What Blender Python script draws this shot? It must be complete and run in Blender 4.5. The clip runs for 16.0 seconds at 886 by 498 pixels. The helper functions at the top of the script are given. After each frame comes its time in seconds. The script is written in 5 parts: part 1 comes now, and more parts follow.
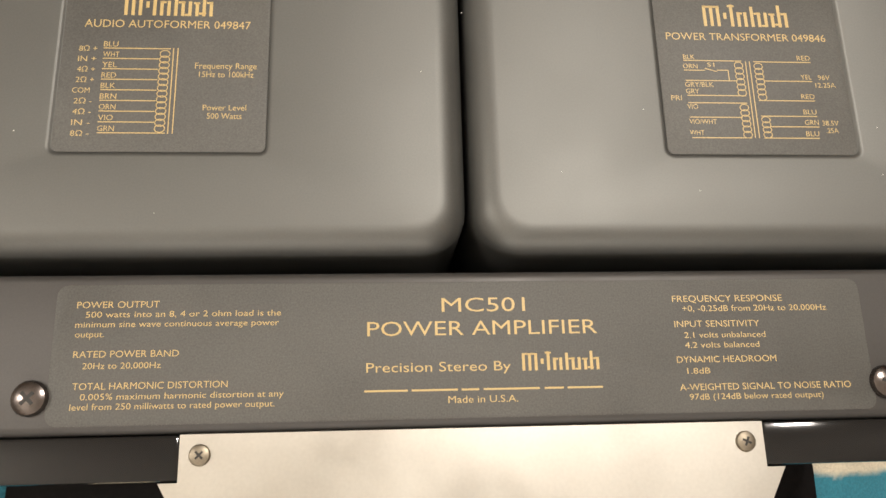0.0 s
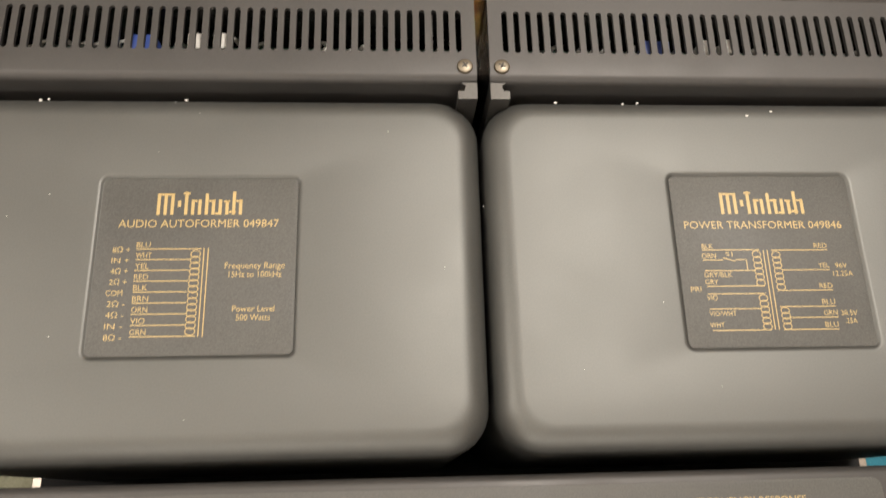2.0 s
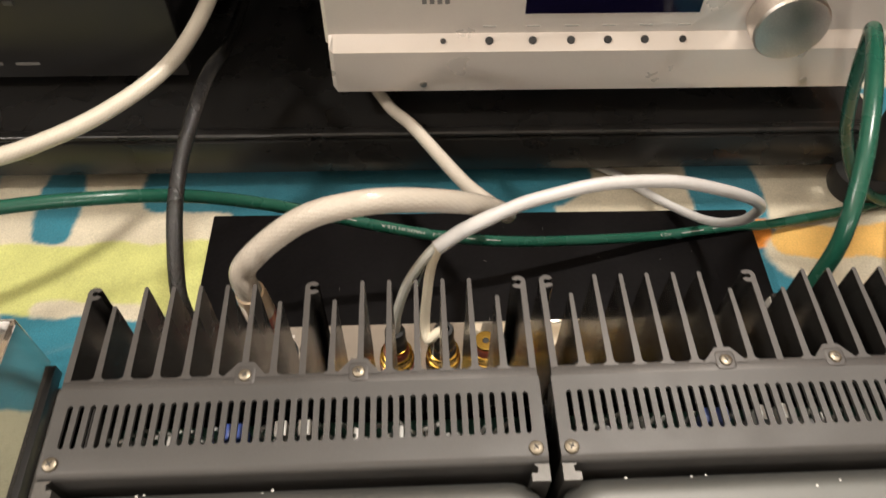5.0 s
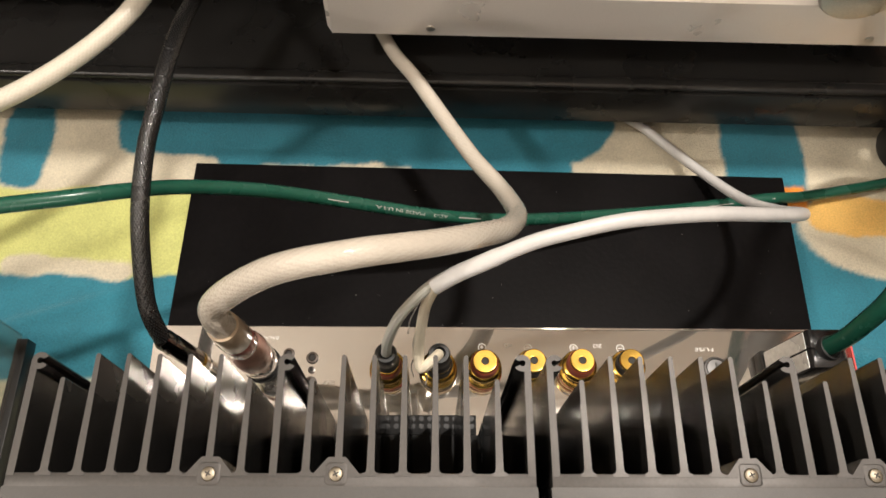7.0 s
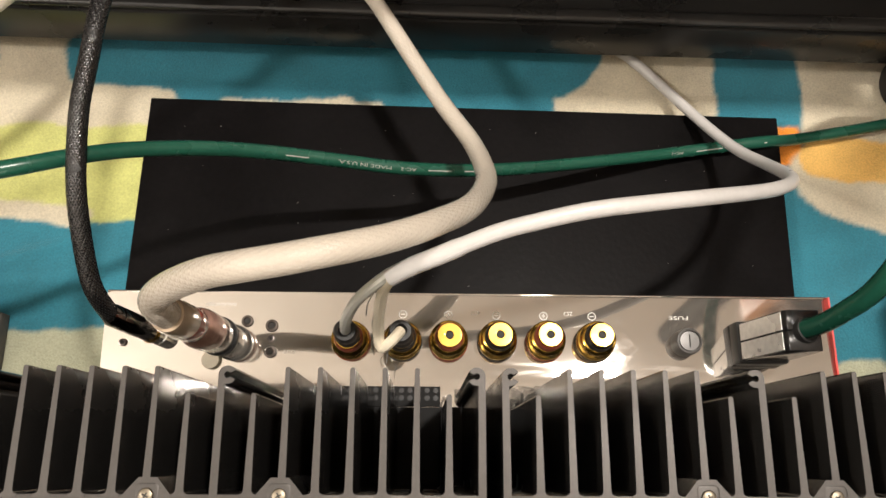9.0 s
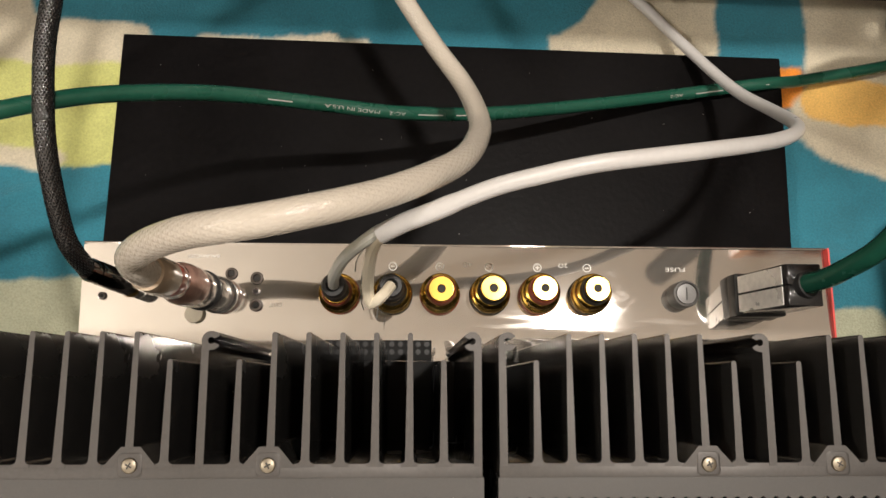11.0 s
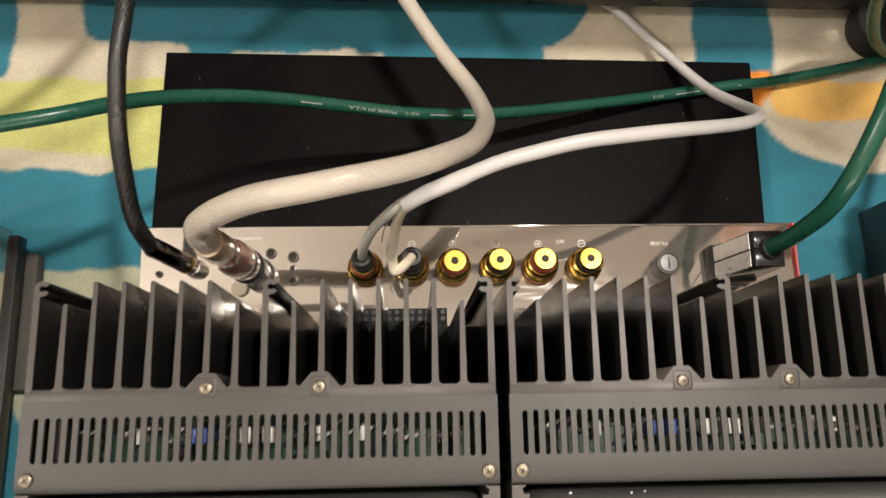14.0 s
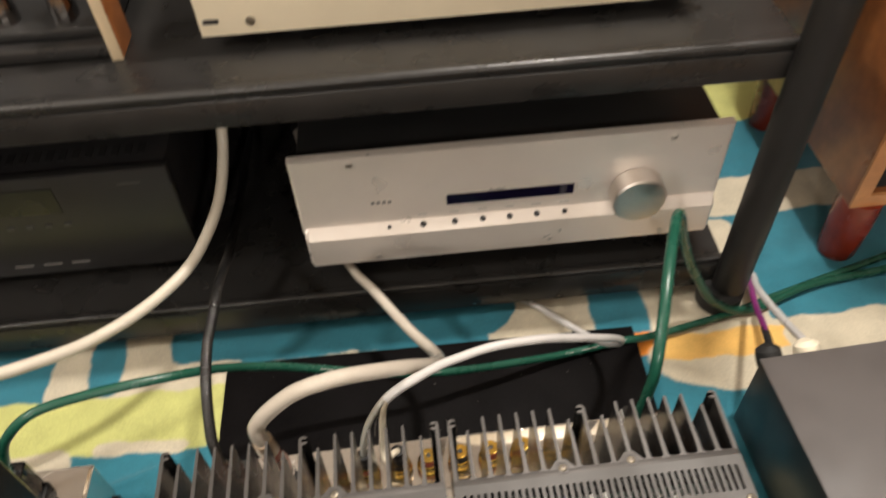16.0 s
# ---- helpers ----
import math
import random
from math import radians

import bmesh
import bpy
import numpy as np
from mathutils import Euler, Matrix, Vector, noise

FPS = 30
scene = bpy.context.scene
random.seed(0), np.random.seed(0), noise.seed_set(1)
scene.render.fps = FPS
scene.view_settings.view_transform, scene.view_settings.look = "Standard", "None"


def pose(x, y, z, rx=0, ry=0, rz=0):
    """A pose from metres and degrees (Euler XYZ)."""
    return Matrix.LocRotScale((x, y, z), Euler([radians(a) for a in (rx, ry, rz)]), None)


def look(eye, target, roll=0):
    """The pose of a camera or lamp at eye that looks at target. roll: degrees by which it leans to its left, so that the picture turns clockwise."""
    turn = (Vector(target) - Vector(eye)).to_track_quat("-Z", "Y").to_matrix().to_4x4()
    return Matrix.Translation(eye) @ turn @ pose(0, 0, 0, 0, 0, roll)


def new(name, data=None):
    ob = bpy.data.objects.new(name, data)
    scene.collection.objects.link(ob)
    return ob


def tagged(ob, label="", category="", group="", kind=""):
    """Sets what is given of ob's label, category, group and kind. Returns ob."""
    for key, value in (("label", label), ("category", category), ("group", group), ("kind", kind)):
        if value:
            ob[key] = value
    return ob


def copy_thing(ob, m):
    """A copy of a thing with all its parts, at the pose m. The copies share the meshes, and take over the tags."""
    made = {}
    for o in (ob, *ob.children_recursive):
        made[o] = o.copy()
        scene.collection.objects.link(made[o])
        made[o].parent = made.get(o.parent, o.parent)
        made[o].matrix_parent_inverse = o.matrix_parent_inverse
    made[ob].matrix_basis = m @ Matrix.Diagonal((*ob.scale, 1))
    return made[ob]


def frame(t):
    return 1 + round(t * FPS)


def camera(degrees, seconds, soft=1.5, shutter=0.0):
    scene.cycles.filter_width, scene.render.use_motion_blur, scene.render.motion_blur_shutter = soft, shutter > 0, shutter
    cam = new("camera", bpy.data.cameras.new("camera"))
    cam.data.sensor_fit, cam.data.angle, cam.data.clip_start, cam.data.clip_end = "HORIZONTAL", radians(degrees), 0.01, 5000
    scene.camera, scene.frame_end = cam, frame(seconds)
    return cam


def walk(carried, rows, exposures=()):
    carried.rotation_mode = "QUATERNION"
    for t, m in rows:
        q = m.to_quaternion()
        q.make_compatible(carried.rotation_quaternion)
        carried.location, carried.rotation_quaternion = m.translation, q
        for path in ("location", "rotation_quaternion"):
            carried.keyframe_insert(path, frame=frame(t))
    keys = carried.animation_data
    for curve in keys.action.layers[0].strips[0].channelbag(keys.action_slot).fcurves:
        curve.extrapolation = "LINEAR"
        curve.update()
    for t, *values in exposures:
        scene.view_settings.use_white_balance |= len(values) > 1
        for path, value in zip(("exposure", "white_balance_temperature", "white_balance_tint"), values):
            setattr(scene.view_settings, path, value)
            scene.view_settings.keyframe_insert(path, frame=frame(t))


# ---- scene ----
cam = camera(60.19, 16.0, shutter=0.4)
PATH = [
    (0, (-0.0344, 0.1644, 0.4673), (0.0433, 0.4237, -0.4953), 15.78),
    (0.5, (-0.0373, 0.1751, 0.4646), (0.0463, 0.4221, -0.5008), 17.50),
    (1, (-0.0458, 0.1886, 0.4685), (0.0343, 0.4341, -0.4975), 16.97),
    (1.5, (-0.0489, 0.2027, 0.4805), (0.0306, 0.4676, -0.4805), 16.07),
    (2, (-0.0398, 0.2160, 0.4867), (0.0269, 0.5248, -0.4621), 11.25),
    (2.5, (-0.0356, 0.2239, 0.4865), (0.0173, 0.5703, -0.4501), 6.99),
    (3, (-0.0385, 0.2314, 0.4828), (0.0023, 0.6168, -0.4390), 4.48),
    (3.5, (-0.0379, 0.2340, 0.4845), (-0.0009, 0.6627, -0.4182), 3.24),
    (4, (-0.0398, 0.2344, 0.4905), (-0.0050, 0.7230, -0.3814), 2.22),
    (4.5, (-0.0505, 0.2405, 0.5038), (-0.0142, 0.8012, -0.3234), 1.60),
    (5, (-0.0563, 0.2562, 0.5256), (-0.0260, 0.8500, -0.2784), 0.79),
    (5.2, (-0.0595, 0.2735, 0.5263), (-0.0175, 0.8667, -0.2777), 1.96),
    (7.3, (-0.0425, 0.3787, 0.5326), (-0.0267, 0.7601, -0.3917), 2.75),
    (7.5, (-0.0390, 0.3865, 0.5327), (-0.0211, 0.7498, -0.3989), 2.96),
    (8, (-0.0407, 0.3981, 0.5265), (-0.0177, 0.7309, -0.4163), 4.11),
    (8.5, (-0.0394, 0.4100, 0.5257), (-0.0159, 0.7082, -0.4285), 5.17),
    (9, (-0.0316, 0.4239, 0.5267), (-0.0071, 0.6894, -0.4371), 5.78),
    (11.5, (-0.0357, 0.4418, 0.5124), (0.0129, 0.6086, -0.4724), 16.48),
    (12, (-0.0363, 0.4461, 0.5125), (0.0134, 0.6067, -0.4733), 17.26),
    (12.5, (-0.0334, 0.4443, 0.5172), (0.0137, 0.6029, -0.4690), 16.35),
    (13, (-0.0312, 0.4399, 0.5315), (0.0155, 0.6067, -0.4534), 15.06),
    (13.5, (-0.0349, 0.4283, 0.5459), (0.0104, 0.6109, -0.4363), 13.04),
    (14, (-0.0440, 0.3969, 0.5680), (-0.0017, 0.6110, -0.4079), 10.40),
    (14.5, (-0.0577, 0.3496, 0.5982), (-0.0198, 0.6201, -0.3638), 7.45),
    (15, (-0.0680, 0.2833, 0.6411), (-0.0360, 0.6726, -0.2795), 3.99),
    (15.2, (-0.0700, 0.2620, 0.6630), (-0.0415, 0.7586, -0.3375), 2.00),
    (15.5, (-0.0573, 0.2278, 0.6870), (-0.0387, 0.7744, -0.1502), -1.03),
    (15.7, (-0.0460, 0.2150, 0.7100), (-0.0190, 0.8055, -0.0965), -1.90),
    (16, (-0.0142, 0.1804, 0.7355), (0.0283, 0.8401, -0.0148), -3.24),
]
walk(cam, [(t, look(eye, target, roll)) for t, eye, target, roll in PATH], [(0, 0.51), (1.2, 0.58), (2.5, 0.75), (4.0, 0.82), (7.5, 0.80), (9.0, 0.82), (11.5, 0.50), (13.5, 0.58), (14.5, 0.70), (16.0, 0.74)])

# ---- light ----
world = bpy.data.worlds.new("room_air")
world.use_nodes = True
world.node_tree.nodes["Background"].inputs[0].default_value = (1.0, 0.86, 0.7, 1)
world.node_tree.nodes["Background"].inputs[1].default_value = 0.02
scene.world = world


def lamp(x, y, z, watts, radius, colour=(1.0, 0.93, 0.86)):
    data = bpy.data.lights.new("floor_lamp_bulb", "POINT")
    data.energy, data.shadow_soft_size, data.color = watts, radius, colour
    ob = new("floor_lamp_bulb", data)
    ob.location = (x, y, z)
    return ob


PENDANT = (0.47, 0.85, 2.02)
# unseen lamps, added to fill the room from the front and the left
FILL_GLOBES = ((0.60, -1.6, 1.28), (-0.60, -1.5, 1.28), (-1.38, 0.35, 1.62))
# unseen upward lamps, added to brighten the ceiling
CEILING_FILLS = ((-1.45, -0.60, 1.75), (1.30, 0.20, 1.60))
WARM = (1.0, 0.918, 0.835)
bar = bpy.data.lights.new("pendant_tube", "AREA")
bar.shape, bar.size, bar.size_y = "RECTANGLE", 0.17, 0.07
bar.energy, bar.color = 22, WARM
new("pendant_tube", bar).location = (PENDANT[0], PENDANT[1], PENDANT[2] - 0.018)
for place, watts in zip(FILL_GLOBES, (14, 16, 26)):
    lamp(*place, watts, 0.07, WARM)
for (x, y, z), watts in zip(CEILING_FILLS, (26, 10)):
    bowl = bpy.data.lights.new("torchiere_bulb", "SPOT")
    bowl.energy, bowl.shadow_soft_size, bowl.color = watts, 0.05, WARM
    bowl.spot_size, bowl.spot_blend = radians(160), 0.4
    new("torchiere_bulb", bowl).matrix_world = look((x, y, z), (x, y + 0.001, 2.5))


# ---- materials ----
def mat(name, colour, rough=0.5, metal=0.0, var=0.12, fine=900.0, coarse=25.0, bump=0.08, depth=0.0002, coat=0.0, rvar=0.08, uv=False):
    m = bpy.data.materials.new(name)
    m.use_nodes = True
    nt = m.node_tree
    b = nt.nodes["Principled BSDF"]
    b.inputs["Metallic"].default_value = metal
    b.inputs["Coat Weight"].default_value = coat
    tc = nt.nodes.new("ShaderNodeTexCoord")
    nf, nc = nt.nodes.new("ShaderNodeTexNoise"), nt.nodes.new("ShaderNodeTexNoise")
    nf.inputs["Scale"].default_value, nc.inputs["Scale"].default_value = fine, coarse
    nf.inputs["Detail"].default_value, nc.inputs["Detail"].default_value = 2, 4
    for n in (nf, nc):
        nt.links.new(tc.outputs["Object"], n.inputs["Vector"])
    add = nt.nodes.new("ShaderNodeMath")
    add.operation = "ADD"
    nt.links.new(nf.outputs["Fac"], add.inputs[0])
    nt.links.new(nc.outputs["Fac"], add.inputs[1])
    mr = nt.nodes.new("ShaderNodeMapRange")
    mr.inputs[1].default_value, mr.inputs[2].default_value = 0.6, 1.4
    mr.inputs[3].default_value, mr.inputs[4].default_value = 1 - var, 1 + var
    nt.links.new(add.outputs[0], mr.inputs[0])
    vm = nt.nodes.new("ShaderNodeVectorMath")
    vm.operation = "SCALE"
    vm.inputs[0].default_value = colour
    nt.links.new(mr.outputs[0], vm.inputs["Scale"])
    nt.links.new(vm.outputs[0], b.inputs["Base Color"])
    rr = nt.nodes.new("ShaderNodeMapRange")
    rr.inputs[1].default_value, rr.inputs[2].default_value = 0.3, 0.7
    rr.inputs[3].default_value, rr.inputs[4].default_value = max(0.02, rough - rvar), min(1, rough + rvar)
    nt.links.new(nc.outputs["Fac"], rr.inputs[0])
    nt.links.new(rr.outputs[0], b.inputs["Roughness"])
    if bump:
        bp = nt.nodes.new("ShaderNodeBump")
        bp.inputs["Strength"].default_value, bp.inputs["Distance"].default_value = bump, depth
        nt.links.new(nf.outputs["Fac"], bp.inputs["Height"])
        nt.links.new(bp.outputs[0], b.inputs["Normal"])
    return m


def braid(name, colour, dark, rough, around, along, metal=0.0, relief=0.8, coat=0.7):
    """A woven sleeve: two crossing families of strands along the cable."""
    m = mat(name, colour, rough, metal, bump=0)
    nt = m.node_tree
    b = nt.nodes["Principled BSDF"]
    tc = nt.nodes.new("ShaderNodeTexCoord")
    sep = nt.nodes.new("ShaderNodeSeparateXYZ")
    nt.links.new(tc.outputs["UV"], sep.inputs[0])

    def op(kind, a, c):
        n = nt.nodes.new("ShaderNodeMath")
        n.operation = kind
        for k, v in enumerate((a, c)):
            if isinstance(v, (int, float)):
                n.inputs[k].default_value = v
            elif v is not None:
                nt.links.new(v, n.inputs[k])
        return n.outputs[0]
    u, v = op("MULTIPLY", sep.outputs[0], around), op("MULTIPLY", sep.outputs[1], along)
    s1 = op("SINE", op("MULTIPLY", op("ADD", u, v), 6.2832), None)
    s2 = op("SINE", op("MULTIPLY", op("SUBTRACT", u, v), 6.2832), None)
    h = op("MAXIMUM", s1, s2)
    mr = nt.nodes.new("ShaderNodeMapRange")
    mr.inputs[1].default_value, mr.inputs[2].default_value = -0.4, 0.7
    nt.links.new(h, mr.inputs[0])
    mix = nt.nodes.new("ShaderNodeMix")
    mix.data_type = "RGBA"
    mix.inputs[6].default_value, mix.inputs[7].default_value = (*dark, 1), (*colour, 1)
    nt.links.new(mr.outputs[0], mix.inputs[0])
    nt.links.new(mix.outputs[2], b.inputs["Base Color"])
    bp = nt.nodes.new("ShaderNodeBump")
    bp.inputs["Strength"].default_value, bp.inputs["Distance"].default_value = relief, 0.0005
    nt.links.new(mr.outputs[0], bp.inputs["Height"])
    nt.links.new(bp.outputs[0], b.inputs["Normal"])
    # glossy filaments
    b.inputs["Coat Weight"].default_value, b.inputs["Coat Roughness"].default_value = coat, 0.07
    shiny = nt.nodes.new("ShaderNodeBump")
    shiny.inputs["Strength"].default_value, shiny.inputs["Distance"].default_value = 0.85, 0.0006
    nt.links.new(op("MULTIPLY", s1, s2), shiny.inputs["Height"])
    nt.links.new(shiny.outputs[0], b.inputs["Coat Normal"])
    return m


COVER = mat("satin_charcoal_enamel", (0.142, 0.143, 0.134), 0.52, metal=0.75, fine=1600, bump=0.06, depth=0.0001, var=0.08, rvar=0.03)
SHEET = mat("grey_powder_coat", (0.077, 0.0735, 0.0700), 0.52, metal=0.5, fine=2200, bump=0.12, depth=0.0001)
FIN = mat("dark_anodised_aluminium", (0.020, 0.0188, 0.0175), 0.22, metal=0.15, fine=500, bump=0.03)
TAB = mat("bare_cut_aluminium", (0.105, 0.100, 0.092), 0.5, metal=0.7, fine=700, bump=0.06)
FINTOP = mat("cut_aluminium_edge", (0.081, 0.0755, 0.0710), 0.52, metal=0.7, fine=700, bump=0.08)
PLATE = mat("speckled_label_foil", (0.098, 0.096, 0.088), 0.6, metal=0.15, fine=1800, bump=0.35, depth=0.0001, var=0.3)
GOLD_INK = mat("gold_ink", (0.53, 0.39, 0.165), 0.5, var=0.06, bump=0)
STEEL = mat("polished_stainless_steel", (0.68, 0.64, 0.59), 0.028, metal=0.92, fine=60, coarse=9, var=0.05, bump=0.006, depth=0.0005, rvar=0.008)
smudge = STEEL.node_tree
sn, sr = smudge.nodes.new("ShaderNodeTexNoise"), smudge.nodes.new("ShaderNodeMapRange")
sn.inputs["Scale"].default_value, sn.inputs["Detail"].default_value, sn.inputs["Roughness"].default_value = 22, 8, 0.7
sr.inputs[1].default_value, sr.inputs[2].default_value, sr.inputs[3].default_value, sr.inputs[4].default_value = 0.56, 0.72, 0.042, 0.11
stc = smudge.nodes.new("ShaderNodeTexCoord")
smudge.links.new(stc.outputs["Object"], sn.inputs["Vector"])
smudge.links.new(sn.outputs["Fac"], sr.inputs[0])
# milky wipe marks along the strip beside the fins
wm, wn, wr = smudge.nodes.new("ShaderNodeMapping"), smudge.nodes.new("ShaderNodeTexNoise"), smudge.nodes.new("ShaderNodeMapRange")
wm.inputs["Scale"].default_value = (30, 260, 260)
wn.inputs["Scale"].default_value, wn.inputs["Detail"].default_value = 1.0, 5
wr.inputs[1].default_value, wr.inputs[2].default_value, wr.inputs[3].default_value, wr.inputs[4].default_value = 0.50, 0.68, 0.0, 0.05
ws, wy, wx, wa = smudge.nodes.new("ShaderNodeSeparateXYZ"), smudge.nodes.new("ShaderNodeMapRange"), smudge.nodes.new("ShaderNodeMath"), smudge.nodes.new("ShaderNodeMath")
wy.inputs[1].default_value, wy.inputs[2].default_value, wy.inputs[3].default_value, wy.inputs[4].default_value = 0.136, 0.143, 1.0, 0.0
wx.operation, wa.operation = "MULTIPLY", "ADD"
smudge.links.new(stc.outputs["Object"], wm.inputs["Vector"])
smudge.links.new(wm.outputs[0], wn.inputs["Vector"])
smudge.links.new(wn.outputs["Fac"], wr.inputs[0])
smudge.links.new(stc.outputs["Object"], ws.inputs[0])
smudge.links.new(ws.outputs[1], wy.inputs[0])
smudge.links.new(wr.outputs[0], wx.inputs[0])
smudge.links.new(wy.outputs[0], wx.inputs[1])
smudge.links.new(wx.outputs[0], wa.inputs[0])
smudge.links.new(sr.outputs[0], wa.inputs[1])
smudge.links.new(wa.outputs[0], smudge.nodes["Principled BSDF"].inputs["Roughness"])
BRUSHED = mat("brushed_steel", (0.55, 0.53, 0.48), 0.38, metal=1.0, var=0.05, bump=0.03)
SCREW = mat("zinc_screw", (0.27, 0.235, 0.18), 0.45, metal=1.0, fine=1500, bump=0.2)
DARK_SCREW = mat("black_nickel_screw", (0.17, 0.15, 0.14), 0.25, metal=1.0, bump=0.02)
DEEP_BLACK = mat("black_deck_lining", (0.006, 0.006, 0.006), 0.8, bump=0)
# shade of slots, holes and cavities as one flat dark colour
RECESS_SHADE = mat("screw_recess", (0.03, 0.028, 0.025), 0.7, bump=0)
GLASS_BLACK = mat("gloss_black_panel", (0.008, 0.008, 0.008), 0.08, bump=0.0, rvar=0.03)
BLACK = mat("matt_black_plastic", (0.010, 0.010, 0.010), 0.40, bump=0.1)
RUBBER = mat("black_rubber", (0.012, 0.012, 0.012), 0.6, bump=0.15)
BRASS = mat("gold_plated_brass", (0.66, 0.41, 0.085), 0.19, metal=1.0, fine=700, var=0.06, bump=0.03)
RED_BAND = mat("red_plastic_band", (0.27, 0.055, 0.030), 0.35, bump=0)
MAT = mat("black_board", (0.0042, 0.0036, 0.0038), 0.5, fine=260, coarse=14, var=0.5, bump=0.25, depth=0.0006)
MAT.node_tree.nodes["Principled BSDF"].inputs["Specular IOR Level"].default_value = 0.11
RACKM = mat("black_rack_steel", (0.0165, 0.0156, 0.0148), 0.30, fine=900, bump=0.1)
POSTM = mat("satin_black_tube", (0.012, 0.011, 0.0105), 0.5, fine=900, bump=0.1)
PALELEAD = mat("dull_tinned_lead", (0.62, 0.61, 0.57), 0.4, metal=0.3, bump=0)
SILVER = mat("brushed_aluminium_front", (0.80, 0.735, 0.675), 0.34, metal=0.42, fine=1500, bump=0.1, depth=0.0001, var=0.04)
SILVER.node_tree.nodes["Principled BSDF"].inputs["Anisotropic"].default_value = 0.85
CHAMPAGNE = mat("champagne_aluminium", (0.90, 0.80, 0.60), 0.42, metal=0.2, fine=1500, bump=0.1, depth=0.0001, var=0.04)
KNOBM = mat("turned_aluminium", (0.72, 0.68, 0.64), 0.36, metal=1.0, bump=0.02)
SCREEN = mat("blue_display_glass", (0.004, 0.003, 0.016), 0.1, bump=0)
OLIVE_SCREEN = mat("olive_display_glass", (0.002, 0.0022, 0.001), 0.3, bump=0)
INKGREY = mat("grey_ink", (0.18, 0.17, 0.16), 0.5, bump=0)
DIMINK = mat("dim_grey_ink", (0.06, 0.058, 0.056), 0.5, bump=0)
WHITEINK = mat("white_ink", (0.85, 0.84, 0.80), 0.6, bump=0)
PALEINK = mat("pale_ink", (0.45, 0.43, 0.40), 0.5, bump=0)
WOOD = mat("orange_brown_veneer", (0.30, 0.105, 0.032), 0.35, fine=60, coarse=12, var=0.3, bump=0.05, depth=0.0004)
WOODEDGE = mat("light_veneer_edge", (0.55, 0.25, 0.10), 0.35, fine=60, var=0.2, bump=0.05)
REDWOOD = mat("red_stained_wood", (0.19, 0.022, 0.010), 0.25, fine=60, var=0.25, bump=0.05)
GREEN = mat("green_pvc_jacket", (0.012, 0.078, 0.050), 0.27, fine=400, var=0.1, bump=0.05)
WHITEPVC = mat("white_pvc_jacket", (0.54, 0.525, 0.51), 0.35, fine=400, var=0.05, bump=0.05)
CREAMPVC = mat("cream_lead", (0.80, 0.72, 0.56), 0.4, var=0.06, bump=0.03)
GREYLEAD = mat("grey_lead", (0.62, 0.62, 0.56), 0.4, var=0.06, bump=0.03)
PURPLE = mat("purple_sleeve", (0.22, 0.02, 0.16), 0.35, bump=0.02)
BLACKCHROME = mat("black_chrome", (0.27, 0.255, 0.245), 0.1, metal=1.0, bump=0)
CLEARSLEEVE = mat("cream_clear_sleeve", (0.52, 0.40, 0.28), 0.15, fine=120, var=0.2, bump=0.1, coat=0.5)
BROWNSHRINK = mat("brown_shrink_sleeve", (0.50, 0.30, 0.235), 0.14, fine=120, coarse=90, var=0.5, bump=0.15, depth=0.0006, coat=0.5)
REDSHRINK = mat("red_shrink_sleeve", (0.36, 0.085, 0.055), 0.12, fine=120, coarse=140, var=0.6, bump=0.1, depth=0.0004, coat=0.6)
CHROME = mat("chrome", (0.85, 0.84, 0.82), 0.22, metal=1.0, bump=0)
BRAIDW = braid("cream_braided_sleeve", (0.66, 0.60, 0.50), (0.635, 0.57, 0.465), 0.30, 12, 330, relief=0.25, coat=1.0)
IVORY = mat("ivory_core", (0.50, 0.445, 0.375), 0.35, bump=0)
FILAMENT = mat("ivory_filament", (0.55, 0.495, 0.420), 0.10, fine=300, var=0.05, bump=0, coat=1.0)
BLACKCORE = mat("black_core", (0.004, 0.004, 0.004), 0.5, bump=0)
BLACKFILAMENT = mat("black_filament", (0.010, 0.0095, 0.0095), 0.2, fine=300, var=0.2, bump=0, coat=0.5)
PCB = mat("green_board", (0.010, 0.055, 0.034), 0.4, bump=0)
BLUECAP = mat("blue_capacitor", (0.055, 0.10, 0.36), 0.35, bump=0)
WHITEPART = mat("white_ceramic", (0.75, 0.73, 0.68), 0.45, bump=0)
TIN = mat("tinned_lead", (0.7, 0.7, 0.68), 0.3, metal=1.0, bump=0)
WALLM = mat("warm_white_plaster", (0.42, 0.39, 0.35), 0.85, fine=120, coarse=3, var=0.04, bump=0.1, depth=0.001)
CEILM = mat("white_ceiling_paint", (0.82, 0.79, 0.73), 0.9, fine=120, coarse=3, var=0.03, bump=0.1, depth=0.001)
FLOORM = mat("oak_floor", (0.27, 0.16, 0.08), 0.45, fine=40, coarse=6, var=0.3, bump=0.1, depth=0.001)
GLOBE = bpy.data.materials.new("lit_lamp_globe")
GLOBE.use_nodes = True
gb = GLOBE.node_tree.nodes["Principled BSDF"]
gb.inputs["Base Color"].default_value = (0.9, 0.85, 0.75, 1)
gb.inputs["Emission Color"].default_value = (1.0, 0.93, 0.86, 1)
gb.inputs["Emission Strength"].default_value = 8


# ---- mesh tools ----
def join(*bms):
    out = bmesh.new()
    for bm in bms:
        me = bpy.data.meshes.new("tmp")
        bm.to_mesh(me)
        out.from_mesh(me)
        bpy.data.meshes.remove(me)
        bm.free()
    return out


